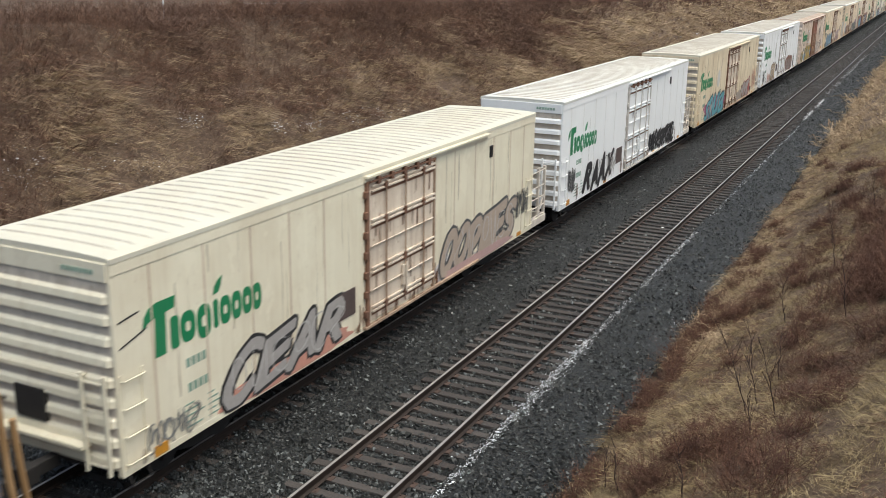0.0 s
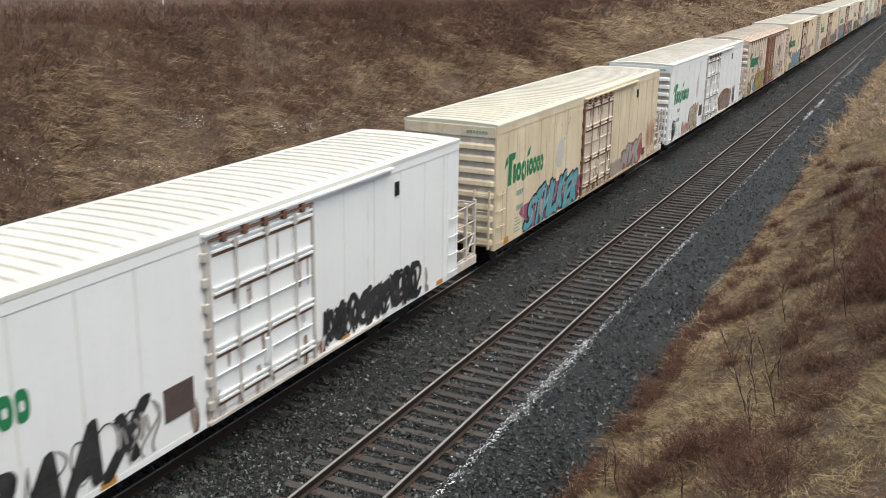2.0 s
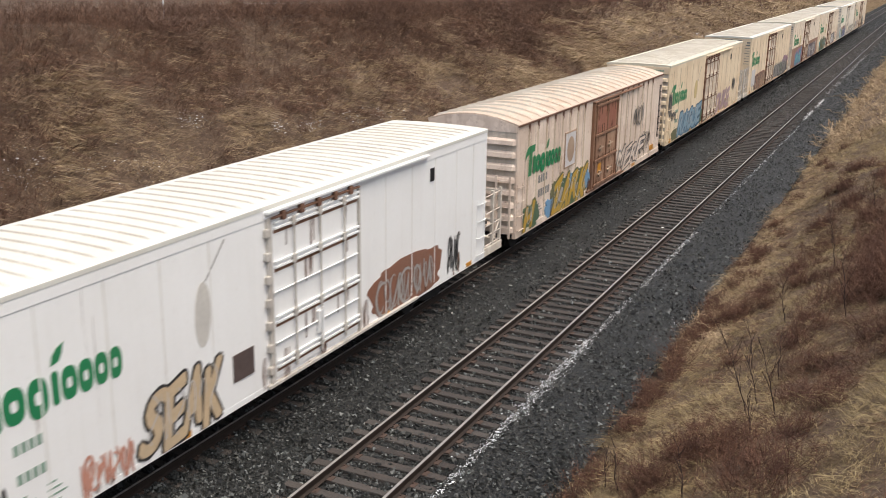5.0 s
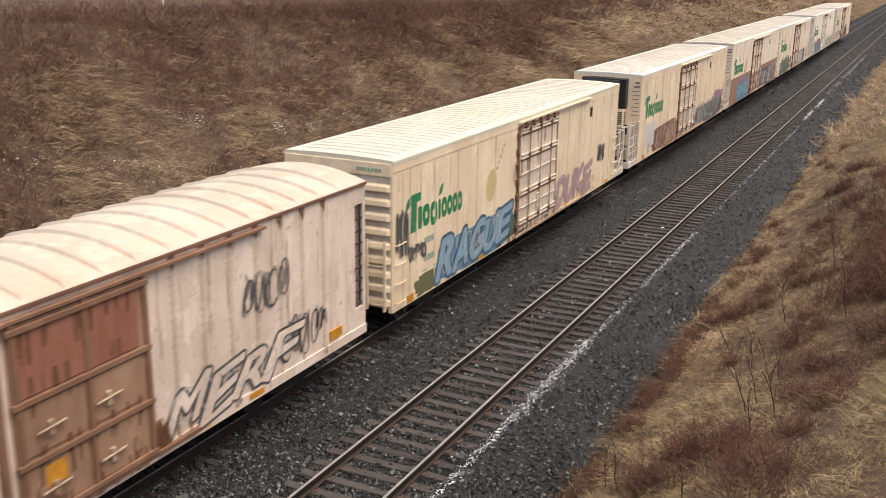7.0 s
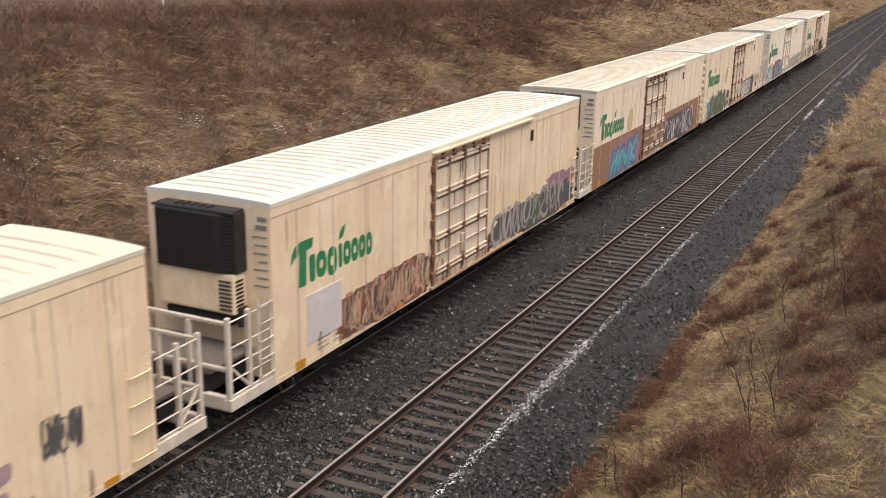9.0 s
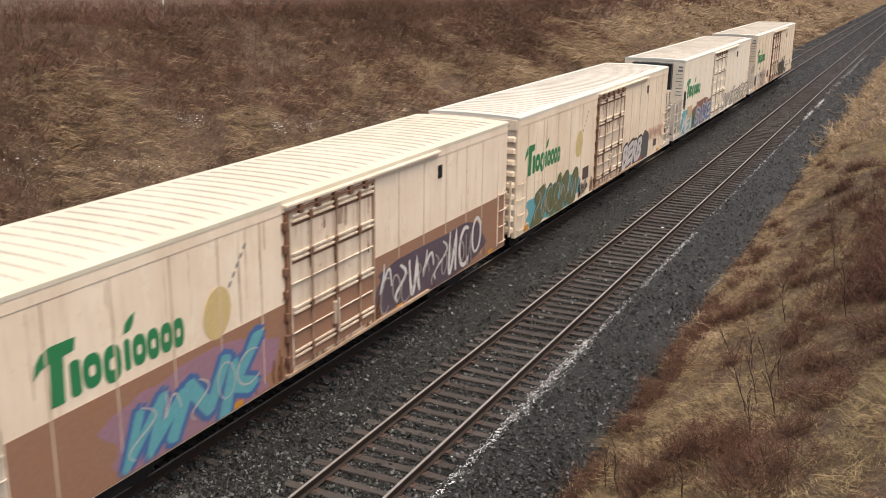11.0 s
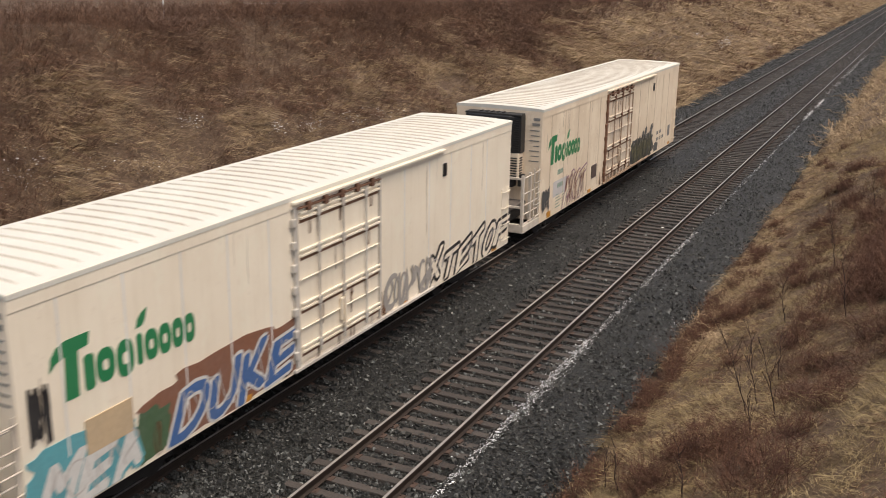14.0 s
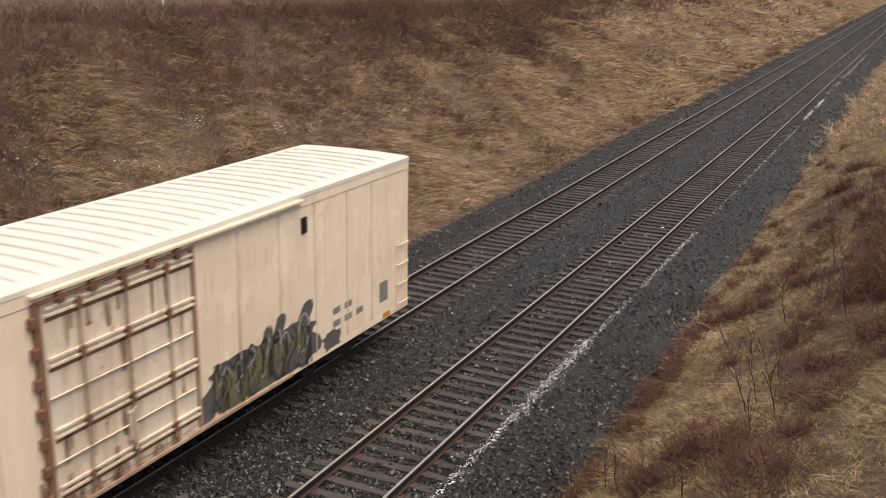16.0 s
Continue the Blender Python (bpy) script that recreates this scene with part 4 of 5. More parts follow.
def patch(car, u0, u1, z0, z1, mat_, seed, rough=0.12, lift=0.009):
    marks("paint_patch", [cloud(u0, u1, z0, z1, rough, seed)], mat_, car, "sprayed patch", lift)


def plate(car, u0, u1, z0, z1, mat_=None, lift=0.02):
    marks("placard", [rect(u0, u1, z0, z1)], mat_ or MAT_PLATE, car, "dark square placard", lift)


def fruit(car, cu, cz, rx, rz, mat_, straw=True):
    bm = bmesh.new()
    pts = [(cu + rx * math.cos(a) + 0.12 * rx * math.sin(a), cz + rz * math.sin(a)) for a in np.linspace(0, 2 * math.pi, 28, endpoint=False)]
    prism(bm, pts, SIDE - 0.009, SIDE)
    part("fruit_picture", bm, mat_, car, "faded painted fruit")
    if straw:
        bm = bmesh.new()
        for k in range(5):
            a, b = k / 5, k / 5 + 0.13
            stroke_into(bm, [(cu + 0.36 + 0.6 * q_, cz + rz * 0.8 + 0.78 * q_) for q_ in np.linspace(a, b, 3)], 0.07, 0.009)
        part("straw_picture", bm, MAT_STENCIL, car, "dashed painted drinking straw")


WASH_TAN, WASH_RUST = wash("tan_stain_wash", (0.34, 0.23, 0.13), 0.42), wash("rust_stain_wash", (0.17, 0.075, 0.035), 0.8)


def weather(car, seed, tan=26, rust=16, d0=8.02, d1=11.5, length=18.8, top=4.36, off=0.0):
    """Rain streaks from the eave, rust round the door and along the sill."""
    rng = random.Random(seed)
    bm = bmesh.new()
    for k in range(tan):
        x = rng.uniform(0.3, length - 0.3)
        if d0 - 0.2 < x < d1 + 0.2:
            continue
        zt = top - rng.choice((0.0, 0.0, 0.0, 0.5, 1.1)) - rng.uniform(0, 0.05)
        ln, lean_ = rng.uniform(0.4, 2.3), rng.uniform(-0.02, 0.02)
        stroke_into(bm, [(x + lean_ * q_ + 0.012 * math.sin(9 * q_ + k), zt - ln * q_) for q_ in np.linspace(0, 1, 7)], rng.choice((0.02, 0.03, 0.045, 0.07)), 0.0035 + off + 0.00005 * k)
    tagged(part("rain_stain", bm, WASH_TAN, car, "tan rain streaks down the paint"), kind="stuff")
    bm = bmesh.new()
    for k in range(rust):
        x = rng.choice((d0 - rng.uniform(0.05, 0.5), d1 + rng.uniform(0.1, 0.4), rng.uniform(d0, d1), rng.uniform(0.5, length - 0.5)))
        zt = rng.uniform(1.0, 1.6)
        on_door = d0 < x < d1
        stroke_into(bm, [(x + 0.02 * math.sin(7 * q_ + k), zt - (zt - 0.88) * q_) for q_ in np.linspace(0, 1, 5)], rng.uniform(0.06, 0.22), (0.055 if on_door else 0.0125) + off + 0.00005 * k)
    for k in range(rust):
        x, zt = rng.uniform(d0 + 0.3, d1 - 0.2), rng.choice((1.25, 2.2, 3.36, 4.16))
        stroke_into(bm, [(x, zt - rng.uniform(0.25, 0.7) * q_) for q_ in np.linspace(0, 1, 4)], rng.uniform(0.05, 0.16), 0.056 + off + 0.00005 * k)
    tagged(part("rust_shade_mark", bm, WASH_RUST, car, "rust streaks round the door and sill"), kind="stuff")


MAT_PLATE = plain("dark_placard", (0.09, 0.065, 0.06), 0.6)
TRAIN = []


def paint_of(name, base, grime, g=0.3, r=0.2, s=0.35):
    return painted(name, base, grime, g, r, 0.5, s)


TAN = (0.42, 0.31, 0.19)
# the blue car ahead, of which only the tail shows
BLUECAR = paint_of("dark_blue_car_paint", (0.03, 0.07, 0.13), (0.1, 0.09, 0.08))
YELLOWCAR = paint_of("yellow_sill_paint", (0.62, 0.36, 0.03), TAN)
TANPOST = paint_of("tan_post_paint", (0.36, 0.22, 0.10), (0.12, 0.06, 0.03), 0.5, 0.4)
c = new("freight_car")
tagged(c, "dark blue freight car with yellow sill at the train's head", "railway car", "cars of the train")
bm = bmesh.new()
box(bm, -15, 0, -1.5, 1.5, 1.25, 3.35, 0.03)
part("body", bm, BLUECAR, c)
bm = bmesh.new()
box(bm, -15, 0.25, -1.5, -1.36, 0.98, 1.22, 0.01)
part("side_sill", bm, YELLOWCAR, c, "yellow side sill")
for u, y in ((0.32, -1.42), (0.72, -1.2), (0.32, 0.6), (0.9, -0.3)):
    bm = bmesh.new()
    path_rod(bm, [(u, y, 0.9), (u - 0.1, y, 1.8), (u - 0.16, y, 3.2 if u < 0.5 else 2.6)], 0.055, 8)
    part("end_post", bm, TANPOST, c, "tan painted end post")
bm = bmesh.new()
rod(bm, (0.3, -1.42, 3.1), (0.3, 0.6, 3.1), 0.03)
rod(bm, (0.25, -1.45, 1.15), (0.25, -0.9, 1.15), 0.02)
box(bm, 0.2, 0.5, -1.3, 1.3, 0.85, 1.0, 0.01)
part("end_sill", bm, MAT_DARK, c)
build_coupler(c, 0.4, 1)
build_truck(c, -2.5)
TRAIN.append((c, -100.0))
# first car: cream
p = paint_of("cream_car_paint", (0.76, 0.714, 0.559), TAN, 0.3, 0.15)
c = build_reefer("cream refrigerator car with silver graffiti and stained door", p, MAT_BARS, ROOF_CREAM, "plain")
build_logo(c, MAT_GREEN)
build_numbers(c, MAT_PALEGREEN)
tag_word(c, "CEAR", 2.7, 7.2, 1.0, 1.95, SILVER, BLACKP, 11, 0.034, 0.031, 1.2, 0.25, None)
patch(c, 2.6, 7.3, 0.86, 1.3, CORALP, 12, 0.1, 0.016)
patch(c, 11.7, 13.2, 0.86, 1.5, PALEBLUE, 15, 0.2)
tag_word(c, "OOPIES", 12.1, 17.3, 1.0, 2.15, FAWN, GREYP, 13, 0.055, 0.034, 0.8, 0.22, None)
patch(c, 12.3, 17.0, 0.86, 1.12, MAUVEPINK, 16, 0.1, 0.024)
tag_scrawl(c, 17.4, 18.4, 1.5, 2.3, 5, 0.05, GREYP, 17)
tag_scrawl(c, 0.6, 2.0, 1.0, 1.5, 4, 0.05, MAT_STENCIL, 14)
plate(c, 6.8, 7.55, 1.42, 2.05)
bm = bmesh.new()
stroke_into(bm, [(0.1, 3.55), (0.6, 3.62)], 0.05, 0.01)
stroke_into(bm, [(0.1, 3.1), (0.75, 3.28)], 0.05, 0.01)
part("graffiti_stroke", bm, BLACKP, c)
TRAIN.append((c, -97.63))
# second: white with black letters
p = paint_of("white_car_paint", (0.80, 0.812, 0.808), (0.5, 0.5, 0.5), 0.12, 0.06, 0.15)
c = build_reefer("white refrigerator car with black graffiti letters", p, MAT_BARS_WHITE, ROOF_WHITE, "plain")
build_logo(c, MAT_GREEN)
build_numbers(c, MAT_PALEGREEN)
tag_word(c, "RAAX", 2.75, 6.3, 0.98, 2.0, BLACKP, BLACKP, 21, 0.02, 0.0, 0.7, 0.3)
tag_scrawl(c, 5.6, 6.7, 1.0, 1.9, 2, 0.1, SILVER, 24)
tag_scrawl(c, 0.8, 1.6, 1.3, 2.1, 5, 0.06, GREYP, 22)
tag_scrawl(c, 11.9, 16.6, 0.98, 1.85, 9, 0.17, BLACKP, 23)
tag_scrawl(c, 12.0, 16.4, 0.98, 1.75, 7, 0.12, BLACKP, 26, 0.024)
plate(c, 6.8, 7.58, 1.38, 2.0)
TRAIN.append((c, -76.09))
# third: tan with coloured letters
p = paint_of("tan_car_paint", (0.72, 0.625, 0.45), (0.34, 0.21, 0.10), 0.35, 0.35, 0.6)
c = build_reefer("tan weathered refrigerator car with turquoise and magenta graffiti", p, MAT_BARS, ROOF_CREAM, "plain")
build_logo(c, MAT_GREEN)
build_numbers(c, MAT_PALEGREEN)
patch(c, 2.2, 8.2, 0.86, 1.95, PINKP, 31, 0.14)
tag_word(c, "STHLKER", 2.6, 7.7, 0.95, 1.95, TEALP, BLACKP, 32, 0.034, 0.037, 1.3, 0.2)
for k in range(6):
    patch(c, 3.0 + k * 0.8, 3.35 + k * 0.8, 0.95 + 0.1 * (k % 2), 1.4 + 0.25 * (k % 3), (PURPLEP, CORALP, SKYP)[k % 3], 33 + k, 0.2, 0.0195)
patch(c, 11.6, 13.8, 0.86, 1.5, SILVER, 41)
patch(c, 13.4, 16.3, 0.9, 1.9, OLIVEP, 43, 0.2, 0.0095)
patch(c, 15.2, 16.6, 0.95, 2.0, REDP, 44, 0.25, 0.0105)
tag_word(c, "MVK", 13.4, 16.2, 0.98, 1.9, SILVER, REDP, 42, 0.045, 0.02, 1.4, 0.2)
tag_scrawl(c, 11.8, 13.6, 0.95, 1.5, 4, 0.09, FAWN, 45)
tag_scrawl(c, 17.2, 18.5, 1.3, 2.4, 5, 0.04, CORALP, 46)
fruit(c, 5.65, 2.95, 0.36, 0.5, FRUITGREY, True)
plate(c, 16.6, 17.0, 1.1, 1.4)
TRAIN.append((c, -54.60))
# fourth: white
p = paint_of("clean_white_car_paint", (0.80, 0.809, 0.804), (0.5, 0.47, 0.42), 0.12, 0.06, 0.15)
c = build_reefer("white refrigerator car with outlined buff graffiti", p, MAT_BARS_WHITE, ROOF_WHITE, "plain")
build_logo(c, MAT_GREEN)
build_numbers(c, MAT_PALEGREEN)
tag_word(c, "SEAK", 4.35, 6.5, 0.95, 2.1, BUFFP, BLACKP, 51, 0.025, 0.019, 0.8, 0.12)
tag_scrawl(c, 2.9, 4.1, 0.9, 1.5, 4, 0.07, CORALP, 52)
tag_scrawl(c, 0.8, 1.5, 1.0, 1.9, 3, 0.05, BLACKP, 53)
patch(c, 12.1, 15.9, 0.86, 2.1, BROWNP, 54, 0.10)
tag_scrawl(c, 12.4, 15.4, 1.0, 1.8, 5, 0.08, SILVER, 55)
tag_scrawl(c, 16.3, 17.1, 1.0, 2.0, 3, 0.05, BLACKP, 56)
fruit(c, 6.05, 3.05, 0.22, 0.62, FRUITGREY, False)
bm = bmesh.new()
stroke_into(bm, [(6.15, 3.65), (6.75, 4.3)], 0.05, 0.009)
part("straw_picture", bm, MAT_STENCIL, c, "painted drinking straw")
plate(c, 6.85, 7.5, 1.4, 1.95)
TRAIN.append((c, -33.35))
# fifth: older boxcar
p = paint_of("pinkish_boxcar_paint", (0.74, 0.625, 0.53), (0.26, 0.14, 0.08), 0.5, 0.7, 0.65)
c = build_boxcar("dirty pinkish boxcar with rusty door and yellow graffiti", p, ROOF_PINK)
build_logo(c, MAT_GREEN)
for o in c.children:
    if o.name.startswith("logo"):
        o.location.y = -0.024
build_numbers(c, MAT_STENCIL, 1.95, 2.25, True)
patch(c, 0.6, 2.0, 0.86, 1.7, GREENP, 60, 0.2, 0.034)
patch(c, 3.4, 7.0, 0.86, 2.0, GREENP, 61, 0.16, 0.034)
for k in range(9):
    patch(c, 2.7 + 0.5 * k, 3.4 + 0.5 * k, 0.88 + 0.12 * (k % 3), 1.5 + 0.25 * ((k * 2) % 3), (SKYP, OLIVEP, SILVER, YELLOWP)[k % 4], 670 + k, 0.22, 0.0355)
tag_word(c, "ZARK", 3.3, 7.0, 0.95, 2.0, YELLOWP, OLIVEP, 62, 0.025, 0.037, 1.3, 0.25, None, 0.037)
tag_word(c, "H", 0.7, 1.5, 0.95, 1.7, YELLOWP, OLIVEP, 63, 0.021, 0.031, 1.0, 0.1, None, 0.037)
tag_word(c, "MERF", 11.0, 15.0, 1.05, 1.9, p, GREYP, 64, 0.006, 0.02, 1.3, 0.3, None, 0.034)
tag_scrawl(c, 14.4, 16.2, 1.2, 2.1, 3, 0.05, BLACKP, 65, 0.034)
tag_scrawl(c, 13.2, 14.8, 2.6, 3.4, 4, 0.05, GREYP, 66, 0.034)
marks("picture_panel", [rect(4.48, 5.55, 2.34, 3.52)], PALEBLUE, c, "pale square panel with a faded fruit", 0.03)
bm = bmesh.new()
for o in (rect(4.44, 5.59, 3.52, 3.57), rect(4.44, 5.59, 2.29, 2.34), rect(4.44, 4.48, 2.34, 3.52), rect(5.55, 5.59, 2.34, 3.52)):
    prism(bm, o, SIDE - 0.034, SIDE)
prism(bm, [(5.05 + 0.38 * math.cos(a), 2.92 + 0.46 * math.sin(a)) for a in np.linspace(0, 6.283, 24, endpoint=False)], SIDE - 0.033, SIDE)
part("panel_frame", bm, MAT_BARS, c)
TRAIN.append((c, -12.11))
# sixth: cream with blue letters
p = paint_of("warm_cream_car_paint", (0.783, 0.652, 0.474), (0.44, 0.30, 0.16), 0.45, 0.25, 0.5)
c = build_reefer("warm cream refrigerator car with blue block graffiti", p, MAT_BARS, ROOF_CREAM, "plain")
build_logo(c, MAT_GREEN)
build_numbers(c, MAT_PALEGREEN)
patch(c, 1.2, 2.6, 0.86, 1.4, OLIVEP, 70, 0.2)
patch(c, 2.4, 8.0, 0.86, 2.0, sp("steel_blue_spray", 0.11, 0.23, 0.33), 71, 0.08)
tag_word(c, "RAGUE", 2.55, 7.6, 0.98, 2.05, MIDBLUE, DEEPBLUE, 72, 0.034, 0.037, 0.8, 0.15)
patch(c, 7.4, 9.4, 0.95, 1.7, GREENP, 73, 0.2, 0.012)
patch(c, 11.9, 16.2, 0.86, 1.5, YELLOWFADE, 78, 0.2, 0.008)
tag_word(c, "DUKE", 11.8, 15.7, 1.0, 2.1, FADEDMAUVE, FADEDMAUVE, 74, 0.012, 0.012, 0.7, 0.12)
tag_scrawl(c, 16.4, 17.2, 1.9, 2.5, 5, 0.05, GREYP, 75)
tag_scrawl(c, 0.15, 0.8, 2.2, 3.3, 5, 0.05, GREYP, 76)
tag_scrawl(c, 0.8, 1.8, 1.9, 2.3, 3, 0.07, GREYP, 77)
fruit(c, 6.05, 2.95, 0.36, 0.48, FRUIT)
TRAIN.append((c, 7.11))
# seventh: tan, cooled
p = paint_of("stained_cream_car_paint", (0.783, 0.652, 0.480), (0.42, 0.27, 0.13), 0.4, 0.2, 0.5)
c = build_reefer("cream refrigerator car with cooling unit and red-brown graffiti", p, MAT_BARS, ROOF_WHITE, "cooled")
build_logo(c, MAT_GREEN)
build_numbers(c, MAT_PALEGREEN)
patch(c, 2.4, 7.2, 0.86, 2.0, BROWNP, 80, 0.12)
marks("repaint_patch", [rect(1.2, 2.6, 1.3, 2.4)], PALEBLUE, c, "pale repainted rectangle", 0.012)
tag_scrawl(c, 2.6, 6.8, 1.0, 2.0, 6, 0.10, CORALP, 81)
tag_scrawl(c, 2.9, 7.0, 0.95, 1.9, 9, 0.06, BUFFP, 87, 0.021)
tag_scrawl(c, 2.7, 7.1, 1.0, 2.0, 7, 0.05, GREYP, 82, 0.022)
patch(c, 11.0, 18.6, 0.86, 1.9, GREYP, 83, 0.16)
patch(c, 15.5, 18.7, 1.3, 2.3, PURPLEP, 84, 0.2, 0.008)
tag_scrawl(c, 11.2, 17.6, 1.0, 2.0, 8, 0.12, SILVER, 85)
patch(c, 14.4, 15.2, 1.2, 1.9, GREENP, 86, 0.15, 0.024)
TRAIN.append((c, 29.48))
# eighth: white over brown, cooled
p = paint_of("pale_pink_white_car_paint", (0.803, 0.705, 0.579), (0.44, 0.30, 0.19), 0.3, 0.2, 0.45)
c = build_reefer("pale refrigerator car with brown lower half and cooling unit", p, MAT_BARS, ROOF_CREAM, "cooled")
build_logo(c, MAT_GREEN)
RAWBROWN = sp("brown_primer", 0.30, 0.16, 0.10)
marks("brown_band", [rect(0.02, 7.1, 0.84, 2.48), rect(10.7, 18.83, 0.84, 2.48)], RAWBROWN, c, "brown painted lower band", 0.0085)
bm = bmesh.new()
box(bm, 7.3, 10.55, SIDE - 0.058, SIDE, 1.03, 2.2)
part("brown_band", bm, RAWBROWN, c, "brown painted lower door")
tag_word(c, "WNK", 2.3, 6.3, 1.0, 2.0, TEALP, BLUEP, 91, 0.034, 0.056, 1.4, 0.3, PURPLEP)
patch(c, 10.75, 17.2, 0.86, 2.2, PLUM, 92, 0.07, 0.011)
tagged(part("graffiti_tag", scrawl(10.9, 17.0, 1.0, 2.15, 8, 0.11, 0.022, 93), WHITEP, c, "white sprayed tag"), kind="stuff")
tagged(part("graffiti_tag", scrawl(11.0, 16.4, 0.95, 1.8, 10, 0.05, 0.027, 95), SILVER, c, "thin grey sprayed loops"), kind="stuff")
fruit(c, 4.92, 2.95, 0.40, 0.50, FRUIT)
TRAIN.append((c, 50.35))
# ninth: pinkish cream
p = paint_of("pale_cream_car_paint", (0.803, 0.696, 0.555), (0.44, 0.31, 0.19), 0.38, 0.25, 0.5)
c = build_reefer("pale cream refrigerator car with olive graffiti and yellow fruit", p, MAT_BARS, ROOF_WHITE, "plain")
build_logo(c, MAT_GREEN)
patch(c, 0.9, 6.3, 0.86, 1.95, TEALP, 100, 0.12)
tag_word(c, "ZAKRO", 1.5, 6.0, 0.95, 1.95, OLIVEP, GREENP, 101, 0.042, 0.031, 1.2, 0.2)
tag_scrawl(c, 6.2, 7.2, 0.95, 1.4, 4, 0.05, BLACKP, 102)
patch(c, 11.3, 15.3, 0.86, 1.8, REDP, 103, 0.14)
patch(c, 14.8, 16.0, 0.86, 2.1, GREYP, 104, 0.1, 0.011)
tag_word(c, "BERB", 11.9, 14.8, 1.0, 1.9, PALEBLUE, BLACKP, 105, 0.034, 0.043, 0.8, 0.1)
tag_scrawl(c, 15.9, 18.4, 1.55, 2.1, 8, 0.032, CORALP, 106)
fruit(c, 6.05, 2.95, 0.38, 0.48, FRUIT)
plate(c, 6.6, 7.25, 1.5, 1.95)
plate(c, 16.9, 17.4, 1.2, 1.5)
TRAIN.append((c, 70.07))
# tenth: white, cooled
p = paint_of("offwhite_car_paint", (0.820, 0.751, 0.629), (0.48, 0.38, 0.26), 0.18, 0.12, 0.3)
c = build_reefer("off-white refrigerator car with cooling unit and blue graffiti", p, MAT_BARS_WHITE, ROOF_WHITE, "cooled")
build_logo(c, MAT_GREEN)
patch(c, 2.6, 7.3, 0.86, 2.2, BROWNP, 110, 0.15)
patch(c, 2.3, 3.2, 0.9, 1.8, GREENP, 111, 0.2, 0.011)
patch(c, 0.0, 2.4, 0.86, 2.1, TEALP, 112, 0.14)
tag_word(c, "MEA", 0.3, 2.5, 0.92, 1.7, WHITEP, TEALP, 113, 0.025, 0.031, 1.1, 0.1)
tag_word(c, "DUKE", 3.3, 7.1, 0.98, 1.9, BLUEP, WHITEP, 114, 0.013, 0.022, 0.9, 0.2)
marks("repaint_patch", [rect(1.25, 2.3, 1.6, 2.2)], BUFFP, c, "pale repainted rectangle", 0.022)
tag_scrawl(c, 11.0, 13.5, 0.95, 1.8, 4, 0.14, SILVER, 115)
tag_word(c, "XTETOF", 13.2, 18.7, 1.0, 1.75, p, BLACKP, 116, 0.000, 0.05, 1.2, 0.2)
tag_scrawl(c, 0.2, 0.6, 2.2, 3.1, 4, 0.05, BLACKP, 117)
TRAIN.append((c, 92.40))
# eleventh, last
p = paint_of("faded_cream_car_paint", (0.783, 0.678, 0.538), (0.44, 0.32, 0.21), 0.42, 0.25, 0.45)
c = build_reefer("faded cream refrigerator car, last of the train, dark graffiti", p, MAT_BARS, ROOF_WHITE, "cooled")
build_logo(c, MAT_GREEN)
build_numbers(c, MAT_PALEGREEN)
marks("repaint_patch", [rect(1.3, 2.7, 1.45, 2.0)], PALEBLUE, c, "pale repainted rectangle", 0.004)
tag_word(c, "MKT", 2.5, 4.7, 0.98, 1.95, p, PURPLEP, 120, 0.02, 0.02, 1.4, 0.2)
tag_scrawl(c, 2.5, 4.7, 0.95, 2.0, 5, 0.04, BROWNP, 119, 0.024)
tag_scrawl(c, 0.2, 0.9, 1.2, 1.9, 6, 0.07, GREYP, 121)
patch(c, 10.85, 14.7, 0.86, 1.95, GREYP, 122, 0.14)
tag_word(c, "MWK", 11.0, 14.5, 1.0, 2.05, GREYP, GREYP, 123, 0.017, 0.031, 1.5, 0.2)
tag_scrawl(c, 11.1, 14.2, 0.95, 1.8, 9, 0.05, sp("dull_olive_spray", 0.17, 0.165, 0.08), 124, 0.026)
tag_scrawl(c, 11.0, 14.4, 0.92, 1.9, 7, 0.10, BLACKP, 126, 0.0225)
patch(c, 14.9, 15.6, 0.9, 1.3, GREYP, 125, 0.2)
for k in range(5):
    plate(c, 15.3 + 0.5 * (k % 3), 15.6 + 0.5 * (k % 3), 1.35 + 0.3 * (k // 3), 1.5 + 0.3 * (k // 3), MAT_STENCIL, 0.006)
plate(c, 17.4, 17.8, 1.3, 1.8, MAT_STENCIL, 0.006)
plate(c, 5.55, 6.15, 1.35, 1.85)
TRAIN.append((c, 113.95))


for k, (car_, tan_, rust_) in enumerate(zip([q_[0] for q_ in TRAIN[1:]], (24, 4, 40, 4, 60, 28, 36, 26, 22, 10, 26), (26, 16, 30, 16, 46, 26, 26, 26, 26, 16, 30))):
    if car_.name.startswith("boxcar"):
        weather(car_, 700 + k, tan_, rust_, 7.45, 10.55, 17.3, 4.36, 0.03)
    elif k < 5 or k == 8:
        weather(car_, 700 + k, tan_, rust_)
    else:
        weather(car_, 700 + k, tan_, rust_, 7.10, 10.62)


# ---------------------------------------------------------------- growth, stones, snow
def bank_height(xs_, ys_):
    return np.array([ground_z(float(a), float(b)) for a, b in zip(xs_, ys_)])


